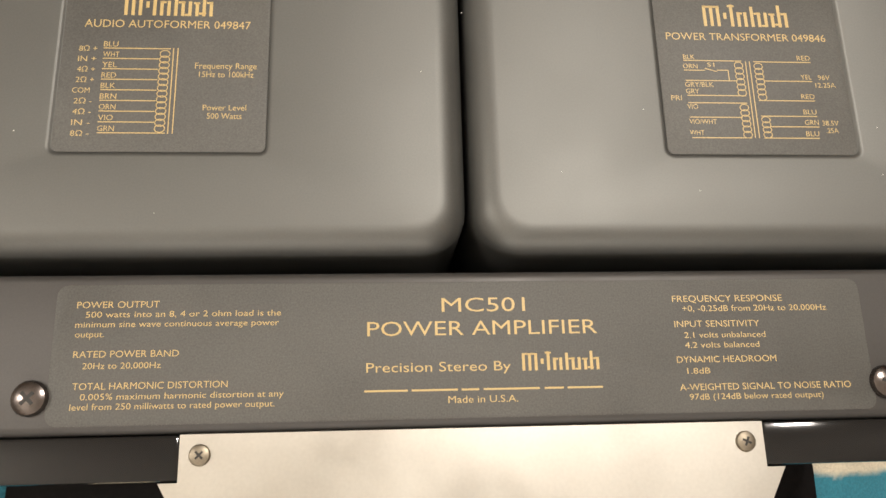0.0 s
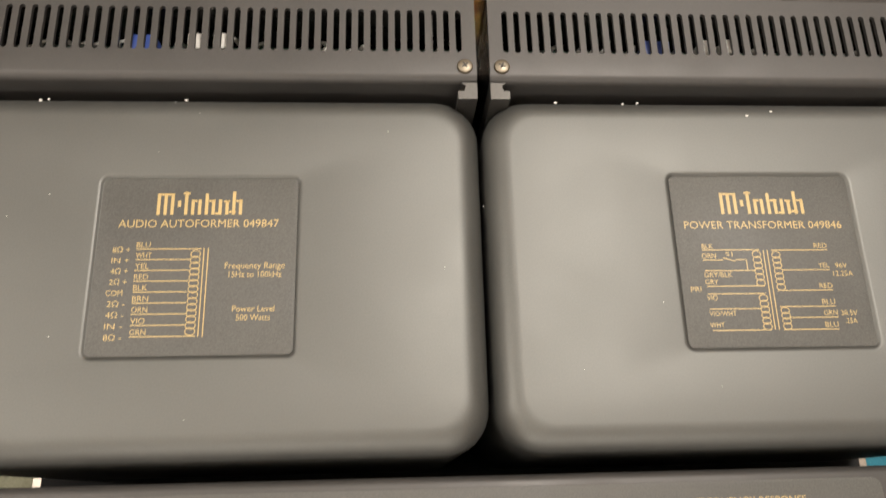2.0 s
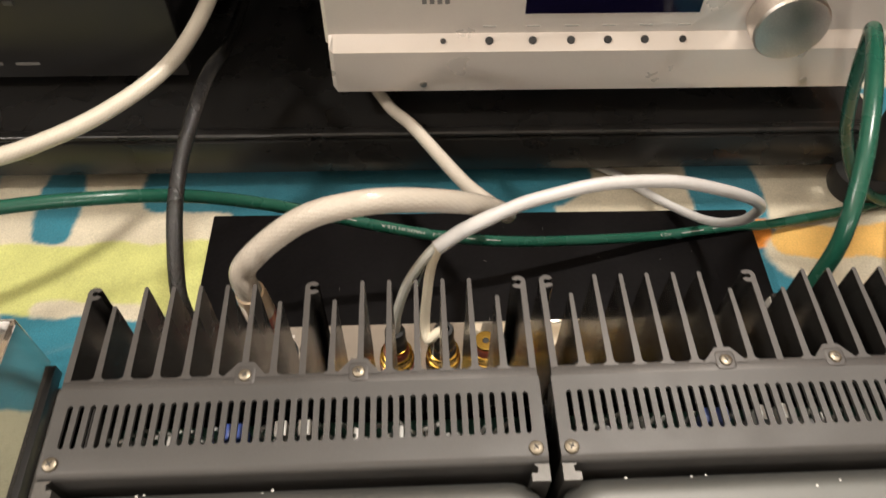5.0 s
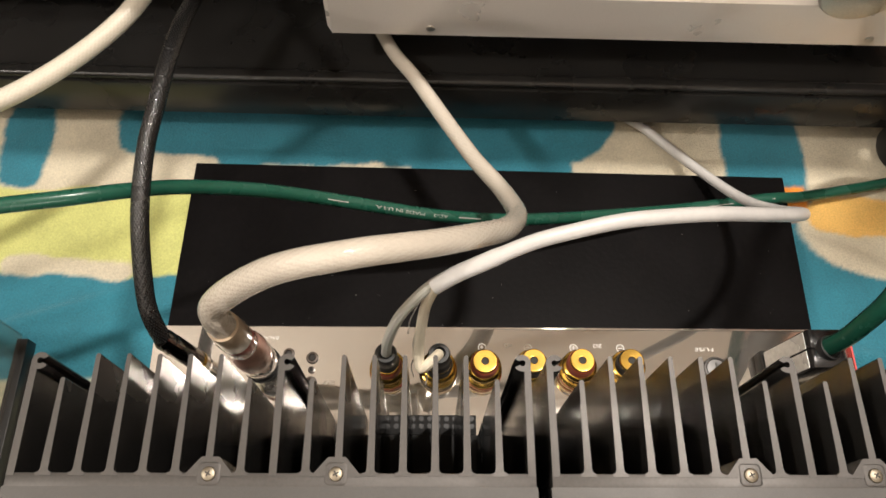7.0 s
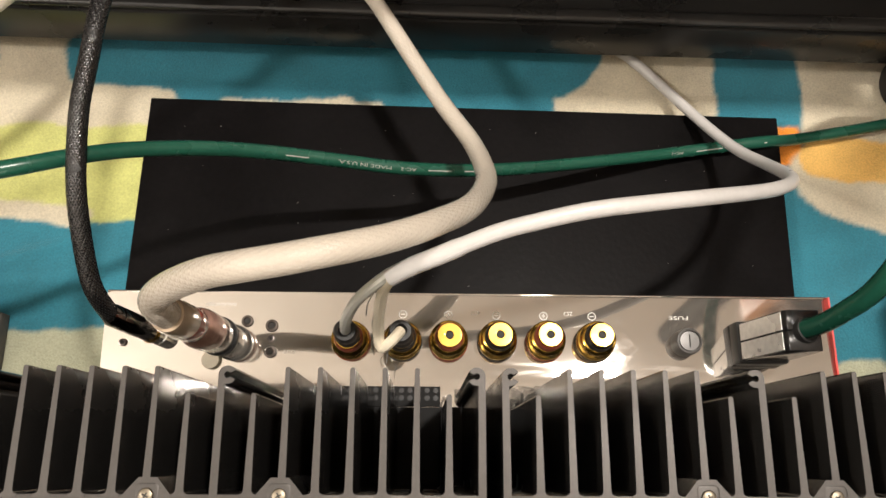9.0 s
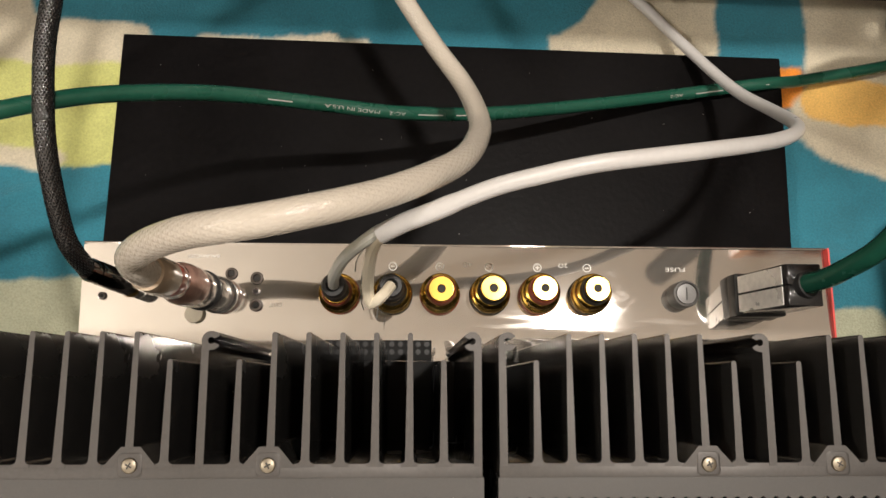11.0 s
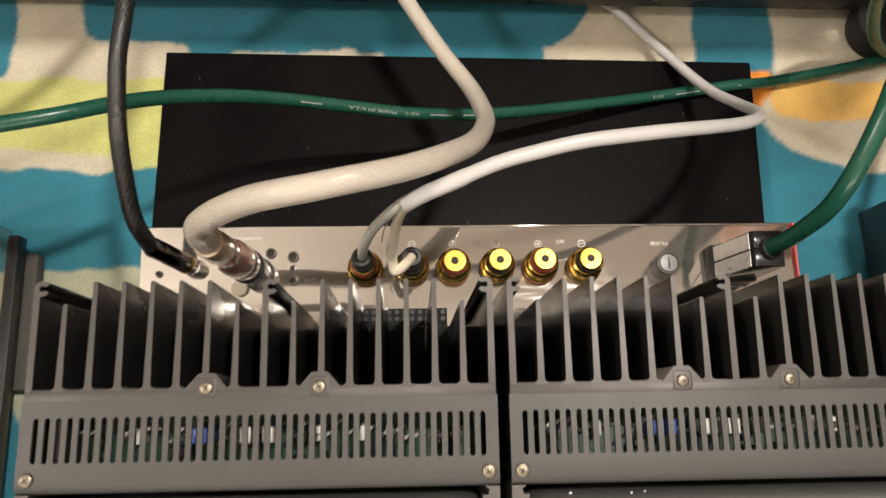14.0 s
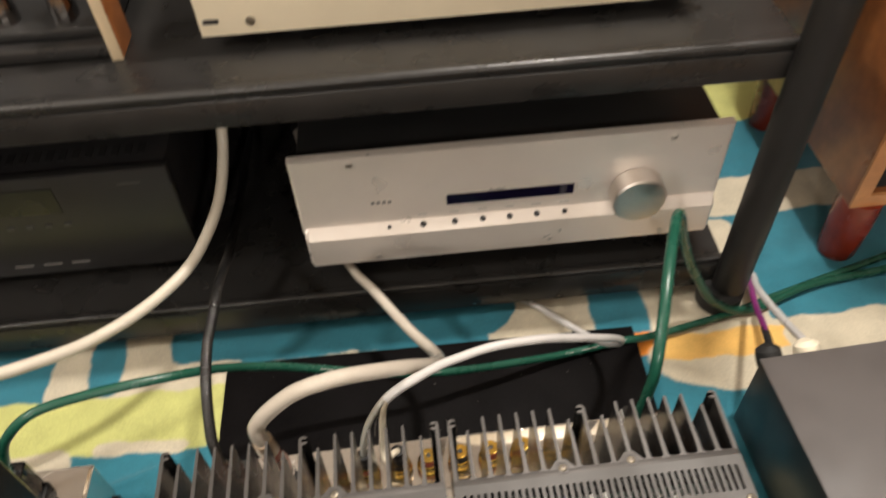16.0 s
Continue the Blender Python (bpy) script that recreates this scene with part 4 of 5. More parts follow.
def rear_panel():
    for k, x in enumerate(POSTS):
        at, up, red = (x, 0.4886, DECK), (0, deck_slope(x), 1), k % 2 == 0
        p = part("binding_post", lathe([(0.0108, -0.001), (0.0108, 0.0016), (0.0101, 0.0021), (0.0101, 0.0030), (0.0108, 0.0036), (0.0109, 0.0072), (0.0104, 0.0080), (0.0094, 0.0084), (0.0093, 0.0096), (0.0096, 0.0102), (0.0100, 0.0108), (0.0100, 0.0136), (0.0094, 0.0143), (0.0082, 0.0147), (0.0076, 0.0150)], at, 36, up), BRASS, amp, "gold-plated speaker binding post")
        part("foot_ring", lathe([(0.0106, 0.0017), (0.0112, 0.0019), (0.0112, 0.0028), (0.0105, 0.0032)], at, 36, up), RED_BAND if red else BLACK, p, "insulating ring")
        part("colour_band", lathe([(0.0075, 0.0145), (0.0080, 0.0149), (0.0081, 0.0170), (0.0077, 0.0177), (0.0078, 0.0192), (0.0076, 0.0205), (0.0070, 0.0210)], at, 36, up), RED_BAND if red else BLACK, p, "red band" if red else "black band")
        part("cap", lathe([(0.0068, 0.0203), (0.0070, 0.0222), (0.0069, 0.0231), (0.0066, 0.02345), (0.0064, 0.0235), (0.0063, 0.0235), (0.0025, 0.0235), (0.0024, 0.0235), (0.0022, 0.0234), (0.0020, 0.0228), (0.0018, 0.0210)], at, 36, up), BRASS, p)
        part("socket_hole", lathe([(0.0019, 0.0212), (0.0019, 0.0229)], at, 16, up), RECESS_SHADE, p)
    BAKELITE = mat("grey_bakelite", (0.095, 0.09, 0.085), 0.38, metal=0.2, bump=0.05)
    f = part("fuse_holder", lathe([(0.0076, -0.001), (0.0076, 0.0095), (0.0071, 0.0110), (0.0062, 0.0112), (0.0062, 0.0100), (0.0056, 0.0098), (0.0054, 0.0108), (0.0001, 0.0110)], (0.1185, 0.489, DECK), 32), BAKELITE, amp, "grey fuse cap with a screwdriver slot")
    part("cap_slot", box(0.1182, 0.1189, 0.4855, 0.4925, DECK + 0.0106, DECK + 0.0112), RECESS_SHADE, f)
    for x, y, r in ((-0.118, 0.497, 0.0036), (-0.118, 0.4822, 0.0036), (-0.132, 0.4995, 0.0034), (-0.118, 0.4897, 0.0021), (-0.141, 0.481, 0.0021), (-0.2012, 0.4868, 0.0022)):
        rim = part("rear_screw", lathe([(r, -0.001), (r, 0.0012), (r * 0.9, 0.0017), (r * 0.62, 0.0018), (r * 0.5, 0.0010), (0.0001, 0.0010)], (x, y, DECK), 24), DARK_SCREW, amp)
        part("hex_recess", lathe([(r * 0.5, 0.0009), (r * 0.5, 0.0013)], (x, y, DECK), 6), RECESS_SHADE, rim)
    part("release_tab", lathe([(0.0050, -0.001), (0.0052, 0.0022), (0.0048, 0.0030), (0.0001, 0.0032)], (-0.1508, 0.4772, DECK), 24), CREAMPVC, amp, "round cream plastic release tab")
    for body, a, b, y, cap in (("FUSE", 0.1112, 0.1225, 0.5052, 0.0024), ("OUT", -0.1110, -0.1040, 0.4835, 0.0022), ("BALANCED", -0.1560, -0.1390, 0.5100, 0.0020), ("4Ω", -0.0040, 0.0012, 0.5070, 0.0024), ("2Ω", 0.0500, 0.0552, 0.5070, 0.0024), ("8Ω", -0.0590, -0.0540, 0.5070, 0.0024)):
        part("panel_text", letters(body, a, b, y, cap, deck_level(y, a) + 0.0003, True), WHITEINK, amp, "fine pale print", smooth=False)
    for k, x in enumerate(POSTS[1:]):
        z = deck_level(0.5045, x) + 0.0003
        W = [ringlet(x, 0.5045, 0.0022, 0.0022, z, 0.0005, 20), stroke(x - 0.0012, 0.5045, x + 0.0012, 0.5045, z, 0.0005)]
        if k % 2:
            W.append(stroke(x, 0.5033, x, 0.5057, z, 0.0005))
        part("polarity_mark", join(*W), WHITEINK, amp, "pale printed polarity sign", smooth=False)
    inlet = part("mains_inlet", box(0.1460, 0.1748, 0.4768, 0.5008, DECK - 0.001, DECK + 0.0098, 0.0015), BLACK, amp, "black mains inlet")


chassis()
front_ledge()
front_panel()
c, z = cover(CX - 0.2065, -0.0061, 0.2285, 0.3645, -0.1440, -0.0735, 0.2635, 0.3295, "satin charcoal output transformer cover")
label_left(c, z)
c, z = cover(-0.0043, CX + 0.2065, 0.2285, 0.3645, 0.0650, 0.1355, 0.2635, 0.3305, "satin charcoal power transformer cover")
label_right(c, z)
heat_sink(-0.2080)
heat_sink(0.0006)
rear_panel()

grit = random.Random(8)
flecks = [(x, y, 0.2242 if y < 0.36 else 0.2205, r) for x, y, r in ((0.1002, 0.3559, 0.0005), (0.1103, 0.3579, 0.0004), (-0.125, 0.3612, 0.0005), (-0.122, 0.3622, 0.0004), (-0.118, 0.3632, 0.0005), (-0.077, 0.3615, 0.0005), (-0.172, 0.3628, 0.0005), (-0.169, 0.3632, 0.0004), (0.025, 0.3632, 0.0005), (0.052, 0.3628, 0.0004), (0.058, 0.3632, 0.0004))]
for k in range(18):
    flecks.append((grit.uniform(-0.20, 0.19), grit.uniform(0.24, 0.36), 0.2246, grit.uniform(0.00008, 0.00018)))
for k in range(50):
    flecks.append((grit.uniform(-0.22, 0.21), grit.uniform(0.53, 0.66), 0.0121, grit.uniform(0.00008, 0.00022)))
balls = []
for x, y, z, r in flecks:
    bm = bmesh.new()
    bmesh.ops.create_icosphere(bm, subdivisions=1, radius=r)
    bmesh.ops.transform(bm, matrix=Matrix.Translation((x, y, z)) @ Matrix.Diagonal((1.6, 1, 0.7, 1)), verts=bm.verts)
    balls.append(bm)
solid("dust_specks", join(*balls), WHITEPART, (0, 0.3, 0.012), "tiny pale dust specks on the covers and black board", "dust", "stuff")

SHIFT = Vector((-0.531, 0.013, 0))
twin = copy_thing(amp, Matrix.Translation(amp.location + SHIFT))
tagged(twin, "second charcoal and steel mono power amplifier beside a grey block")
# red reflection on the steel edge, put in as a coloured strip
part("red_edge_film", box(CX + 0.2106, CX + 0.2116, 0.44, 0.5172, 0.0860, DECK + 0.0004), mat("red_film", (0.75, 0.06, 0.05), 0.4, bump=0), amp, "red reflection along the edge, as a coloured strip")
board("base_board", -0.780, -0.3150, 0.4200, 0.5180, 0.0, "dusty grey-brown board lying on the rug under the second amplifier", mat("dusty_grey_board", (0.070, 0.063, 0.054), 0.7, fine=300, bump=0.2, var=0.25))



# ---- cables ----
PLUGM = mat("glossy_black_moulding", (0.013, 0.012, 0.012), 0.16, fine=500, bump=0.04, rvar=0.06)


FACE_SHEEN = mat("silvery_foil", (0.74, 0.72, 0.68), 0.25, metal=0.55, fine=300, var=0.2, bump=0.06)


def mains_plug(owner, off):
    """A glossy two-shell mains plug; the cable comes out of its top."""
    x, y, z = 0.1600 + off[0], 0.4887 + off[1], DECK
    shell = None
    for y0, y1 in ((y - 0.0106, y - 0.0001), (y + 0.0001, y + 0.0106)):
        top = [(x - 0.0124, 0.0), (x - 0.0064, 0.0405), (x - 0.0050, 0.0425), (x + 0.0118, 0.0425), (x + 0.0128, 0.0405), (x + 0.0128, 0.0)]
        bm = loft([[Vector((px, yy, z + 0.0100 + h)) for px, h in top] for yy in (y0, y1)])
        bmesh.ops.bevel(bm, geom=bm.edges[:], offset=0.0005, segments=2, profile=0.5, affect="EDGES")
        shell = part("plug_shell", bm, PLUGM, owner, "glossy black plug half")
    # pale plates carry the bright reflection on the black shells as colour
    for y0, y1 in ((y - 0.0098, y - 0.0006), (y + 0.0006, y + 0.0098)):
        face = [(x - 0.0128, 0.0015), (x - 0.0124, 0.0015), (x - 0.0065, 0.0395), (x - 0.0069, 0.0395)]
        part("plug_face", loft([[Vector((px, yy, z + 0.0100 + h)) for px, h in face] for yy in (y0, y1)]), FACE_SHEEN, owner, "pale face that stands in for the plug's shine", smooth=False)
    part("strain_relief", lathe([(0.0068, -0.003), (0.0068, 0.0012), (0.0060, 0.0018), (0.0052, 0.0008)], (x + 0.0045, y, z + 0.0525), 24, (0.35, 0.1, 1)), RUBBER, owner)


def cable(name, label, category, pts, r, material, jacket="jacket", group=""):
    t = thing(name, pts[0], label, category, group)
    part(jacket, tube(pts, r), material, t)
    return t


def braided(owner, pts, r, n, pitch, width, thick, reach, material):
    """The woven outer sleeve of a cable."""
    return tagged(part("braid", weave(pts, r, n, pitch, width, thick, reach), material, owner, "woven glossy filaments"), kind="stuff")


g = cable("mains_cable", "glossy dark green mains cable with a black plug", "cable", [(0.1620, 0.4887, 0.1390), (0.1665, 0.4900, 0.1560), (0.1700, 0.4935, 0.1730), (0.1740, 0.4990, 0.1900), (0.178, 0.510, 0.207), (0.185, 0.530, 0.222), (0.192, 0.550, 0.231), (0.201, 0.574, 0.236), (0.216, 0.609, 0.234), (0.231, 0.640, 0.225), (0.243, 0.655, 0.205), (0.262, 0.668, 0.150), (0.290, 0.680, 0.085), (0.325, 0.676, 0.030), (0.375, 0.678, 0.007), (0.46, 0.705, 0.005), (0.60, 0.722, 0.005), (0.80, 0.76, 0.005)], 0.0050, GREEN, group="green mains cables")
mains_plug(g, (0, 0))
FLOOR_LINE = [(-0.3690, 0.5017, 0.1400), (-0.3650, 0.5040, 0.1600), (-0.3560, 0.5120, 0.1820), (-0.3300, 0.5250, 0.1970), (-0.2850, 0.5400, 0.1930), (-0.2340, 0.5560, 0.1800), (-0.2090, 0.5690, 0.1650), (-0.1860, 0.5800, 0.1490), (-0.1520, 0.5905, 0.1270), (-0.1220, 0.5965, 0.1080), (-0.0810, 0.5990, 0.0900), (-0.0440, 0.6000, 0.0770), (0.0040, 0.6060, 0.0600), (0.0500, 0.6150, 0.0460), (0.1080, 0.6280, 0.0300), (0.1530, 0.6380, 0.0200), (0.2120, 0.6480, 0.0168), (0.2480, 0.6550, 0.0090), (0.3400, 0.6750, 0.0050), (0.43, 0.70, 0.005), (0.56, 0.735, 0.005), (0.80, 0.80, 0.005)]
g = cable("mains_cable", "glossy dark green mains cable lying across the black board", "cable", FLOOR_LINE, 0.0043, GREEN, group="green mains cables")
mains_plug(g, SHIFT)


def along(line, body, start, length, cap, radius, tilt, owner):
    """Print wrapped on a cable, reading against its run; start and length in metres along it."""
    P = spline(line, 0.001)
    run = [0.0]
    for a, c in zip(P, P[1:]):
        run.append(run[-1] + (c - a).length)
    bm = letters(body, 0, length, 0, cap, 0) if body else stroke(0, cap / 2, length, cap / 2, 0, cap * 0.3)
    for v in bm.verts:
        s, h = start + length - v.co.x, tilt + (cap / 2 - v.co.y) / radius
        i = min(len(P) - 2, max(0, int(np.searchsorted(run, s)) - 1))
        d = (P[i + 1] - P[i]).normalized()
        p = P[i] + d * (s - run[i])
        side = Vector((-d.y, d.x, 0)).normalized()
        up = side.cross(d) * -1 if side.cross(d).z < 0 else side.cross(d)
        v.co = p + (radius + 0.0001) * (math.sin(h) * side + math.cos(h) * up)
    return part("print", bm, PALEINK, owner, "small white print", smooth=False)


for word, s, n in (("", 0.330, 0.014), ("MADE IN U.S.A.", 0.362, 0.034), ("AC-2", 0.402, 0.010), ("", 0.420, 0.016), ("", 0.445, 0.012), ("AC-2", 0.604, 0.010), ("", 0.624, 0.020), ("", 0.652, 0.026)):
    along(FLOOR_LINE, word, s, n, 0.0021, 0.0043, -0.55, g)


WHITE_LINE = [(-0.1488, 0.4872, 0.1780), (-0.1505, 0.4885, 0.1860), (-0.1495, 0.4915, 0.1945), (-0.1375, 0.4945, 0.2085), (-0.1200, 0.4960, 0.2245), (-0.1050, 0.4965, 0.2335), (-0.0900, 0.4985, 0.2360), (-0.0750, 0.5020, 0.2345), (-0.0600, 0.5070, 0.2285), (-0.0450, 0.5135, 0.2195), (-0.0290, 0.5235, 0.2050), (-0.0110, 0.5400, 0.1790), (-0.0010, 0.5600, 0.1500), (0.0020, 0.5790, 0.1270), (-0.0040, 0.6070, 0.1030), (-0.0200, 0.6350, 0.0930), (-0.0360, 0.6610, 0.0920), (-0.0600, 0.7020, 0.0900), (-0.0820, 0.7450, 0.0770), (-0.110, 0.82, 0.073), (-0.15, 1.0, 0.073)]


def white_radius(a):
    return 0.0068 - 0.0018 * min(1, a * 1.7)


b = cable("balanced_cable", "thick cream braided signal cable with a brown-sleeved plug", "cable", WHITE_LINE, lambda a: white_radius(a) - 0.0001, IVORY, "core", "cream braided cables")
braided(b, WHITE_LINE, white_radius, 31, 0.085, 0.00135, 0.00016, 0.72, FILAMENT)
FOOT, ax = (-0.1420, 0.4885, DECK), Vector((-0.1490, 0.4870, 0.1820)) - Vector((-0.1420, 0.4885, 0.0910))
part("plug_shell", lathe([(0.0088, -0.002), (0.0088, 0.010), (0.0082, 0.0112), (0.0082, 0.0125), (0.0096, 0.0135), (0.0096, 0.0150)], FOOT, 32, ax), CHROME, b, "chrome plug shell")
part("lock_ring", lathe([(0.0097, 0.0151), (0.0107, 0.0158), (0.0107, 0.0192), (0.0098, 0.0199)], FOOT, 32, ax), RUBBER, b, "black rubber ring")
part("barrel", lathe([(0.0096, 0.0200), (0.0100, 0.0208), (0.0100, 0.0315), (0.0097, 0.0322)], FOOT, 32, ax), CHROME, b, "chrome barrel")
part("shrink_sleeve", lathe([(0.0099, 0.0300), (0.0105, 0.0308), (0.0108, 0.0400), (0.0106, 0.0480), (0.0098, 0.0530), (0.0090, 0.0555), (0.0087, 0.0580)], FOOT, 20, ax), BROWNSHRINK, b, "glossy translucent red-brown shrink sleeve")
part("red_sleeve", lathe([(0.0086, 0.0570), (0.0089, 0.0580), (0.0088, 0.0670), (0.0086, 0.0690)], FOOT, 20, ax), REDSHRINK, b, "deep red core under clear film")
part("sleeve_rim", lathe([(0.0086, 0.0680), (0.0090, 0.0692), (0.0086, 0.0740), (0.0090, 0.0760), (0.0085, 0.0800), (0.0087, 0.0840), (0.0080, 0.0880)], FOOT, 24, ax), CLEARSLEEVE, b, "cream shrunk rim")

BLACK_LINE = [(-0.1935, 0.4955, 0.1320), (-0.1970, 0.5030, 0.1425), (-0.1995, 0.5120, 0.1490), (-0.2010, 0.5300, 0.1600), (-0.2020, 0.5490, 0.1690), (-0.2030, 0.5700, 0.1730), (-0.2025, 0.5920, 0.1770), (-0.2000, 0.6120, 0.1800), (-0.1980, 0.6400, 0.1810), (-0.1970, 0.6750, 0.1740), (-0.2000, 0.7170, 0.1520), (-0.2060, 0.7600, 0.1280), (-0.21, 0.85, 0.10), (-0.21, 1.0, 0.08)]
k = cable("signal_cable", "black braided signal cable with a dark metal plug", "cable", BLACK_LINE, 0.0043, BLACKCORE, "core")
braided(k, BLACK_LINE, 0.0047, 18, 0.050, 0.00095, 0.00016, 0.85, BLACKFILAMENT)
FOOT, ax = (-0.1765, 0.4890, DECK), Vector((-0.1935, 0.4955, 0.1320)) - Vector((-0.1765, 0.4890, 0.0910))
part("plug_ring", lathe([(0.0056, -0.002), (0.0056, 0.0070), (0.0050, 0.0074), (0.0050, 0.0084), (0.0056, 0.0088), (0.0056, 0.0125)], FOOT, 28, ax), CHROME, k, "chrome plug ring")
part("gold_ring", lathe([(0.0062, 0.0126), (0.0064, 0.0130), (0.0064, 0.0146), (0.0062, 0.0150)], FOOT, 28, ax), BRASS, k, "thin gold ring")
part("plug", lathe([(0.0060, 0.0151), (0.0061, 0.0160), (0.0061, 0.0375), (0.0057, 0.0390)], FOOT, 28, ax), BLACKCHROME, k, "black chrome plug body")
part("clamp_ring", lathe([(0.0052, 0.0385), (0.0060, 0.0395), (0.0060, 0.0435), (0.0050, 0.0455)], FOOT, 28, ax), BLACKCHROME, k)

s = cable("speaker_cable", "white two-core speaker cable bared at its split end", "cable", [(-0.0470, 0.5020, 0.1940), (-0.0370, 0.5060, 0.1995), (-0.0255, 0.5095, 0.2045), (-0.0010, 0.5190, 0.2085), (0.0195, 0.5245, 0.2100), (0.0425, 0.5295, 0.2110), (0.0700, 0.5345, 0.2070), (0.0985, 0.5410, 0.1970), (0.1410, 0.5550, 0.1690), (0.1660, 0.5690, 0.1430), (0.1790, 0.5840, 0.1160), (0.1860, 0.6050, 0.0790), (0.1815, 0.6280, 0.0480), (0.1710, 0.6530, 0.0280), (0.1500, 0.6900, 0.0100), (0.1260, 0.7180, 0.0060), (0.08, 0.76, 0.006), (0.0, 0.90, 0.006)], lambda a: 0.0042 if a < 0.05 else 0.0038, WHITEPVC)
part("lead", tube([(-0.0465, 0.5040, 0.194), (-0.0540, 0.5005, 0.186), (-0.0640, 0.4960, 0.168), (-0.0705, 0.4910, 0.146), (-0.0722, 0.4888, 0.130)], 0.0029, 10, 0.002), GREYLEAD, s, "grey split lead")
part("lead", tube([(-0.0460, 0.5030, 0.194), (-0.0505, 0.4985, 0.180), (-0.0530, 0.4930, 0.160), (-0.0545, 0.4860, 0.140), (-0.0530, 0.4790, 0.134), (-0.0480, 0.4820, 0.137), (-0.0435, 0.4885, 0.130)], 0.0029, 10, 0.002), CREAMPVC, s, "cream split lead")
for pts in ([(-0.0560, 0.4870, 0.1360), (-0.0585, 0.4820, 0.1280), (-0.0570, 0.4765, 0.1260)], [(-0.0552, 0.4950, 0.1560), (-0.0575, 0.4890, 0.1430), (-0.0552, 0.4830, 0.1330)], [(-0.0490, 0.4830, 0.1350), (-0.0500, 0.4760, 0.1290), (-0.0505, 0.4720, 0.1275)], [(-0.0540, 0.4990, 0.1800), (-0.0585, 0.4960, 0.1640), (-0.0600, 0.4925, 0.1520)]):
    part("stray_strand", tube(pts, 0.0003, 6, 0.002), TIN, s, "thin bare wire strand")
for x in POSTS[:2]:
    part("bush", lathe([(0.0068, 0.0200), (0.0068, 0.0270), (0.0060, 0.0285), (0.0063, 0.0310), (0.0063, 0.0380), (0.0055, 0.0400), (0.0036, 0.0400), (0.0034, 0.036)], (x, 0.4885, DECK), 24), BLACK, s, "black insulating bush")

cable("balanced_cable", "thick cream cable curving in front of a black component", "cable", [(-0.196, 0.90, 0.36), (-0.197, 0.862, 0.270), (-0.202, 0.830, 0.205), (-0.211, 0.790, 0.168), (-0.225, 0.745, 0.153), (-0.242, 0.705, 0.149), (-0.272, 0.670, 0.146), (-0.308, 0.640, 0.146), (-0.350, 0.615, 0.150), (-0.430, 0.578, 0.168), (-0.55, 0.535, 0.200), (-0.640, 0.512, 0.220), (-0.675, 0.503, 0.205), (-0.672, 0.501, 0.170)], 0.0062, BRAIDW, "sleeve", "cream braided cables")


# ---- the rack and what stands in it ----
rack = thing("equipment_rack", (-0.28, 0.93, 0), "black steel equipment rack with two shelves over the rug", "rack")


def shelf(name, z0, z1, r):
    """A folded sheet shelf: a rolled bead of radius r along its front, a fine groove under the bead."""
    def bend(cy, cz, q, a0, a1):
        return [(cy + q * math.cos(radians(a0 + (a1 - a0) * k / 6)), cz + q * math.sin(radians(a0 + (a1 - a0) * k / 6))) for k in range(7)]
    g = z1 - r * 1.9
    p = [(0.717, z0), (0.715, z0 + 0.002), (0.715, g - 0.0022), (0.7156, g - 0.0012), (0.7176, g - 0.0010), (0.7176, g)]
    p += bend(0.7160 + r, z1 - r, r, 180, 90) + bend(0.7200 + r, z1 - 0.0035, 0.0035, 90, 20)
    p += [(0.7262 + r, z1 - 0.0026), (0.7325 + r, z1 - 0.002), (1.15, z1 - 0.002), (1.15, z0)]
    return part(name, along_x(p, -0.92, 0.338), RACKM, rack)


shelf("lower_shelf", 0.020, 0.066, 0.0030)
shelf("upper_shelf", 0.312, 0.352, 0.0050)
for x, y in ((0.350, 0.706), (-0.93, 0.706), (0.350, 1.16), (-0.93, 1.16)):
    post = part("post", lathe([(0.019, 0.030), (0.019, 0.80), (0.017, 0.802)], (x, y, 0), 28), POSTM, rack)
    part("post_foot", lathe([(0.024, 0.0), (0.026, 0.004), (0.026, 0.024), (0.019, 0.030)], (x - 0.008, y, 0), 28), RUBBER, post)
# unseen backing, added so that the depth of the rack stays dark
part("back_panel", box(-0.92, 0.338, 1.152, 1.156, 0.02, 0.80), RACKM, rack)


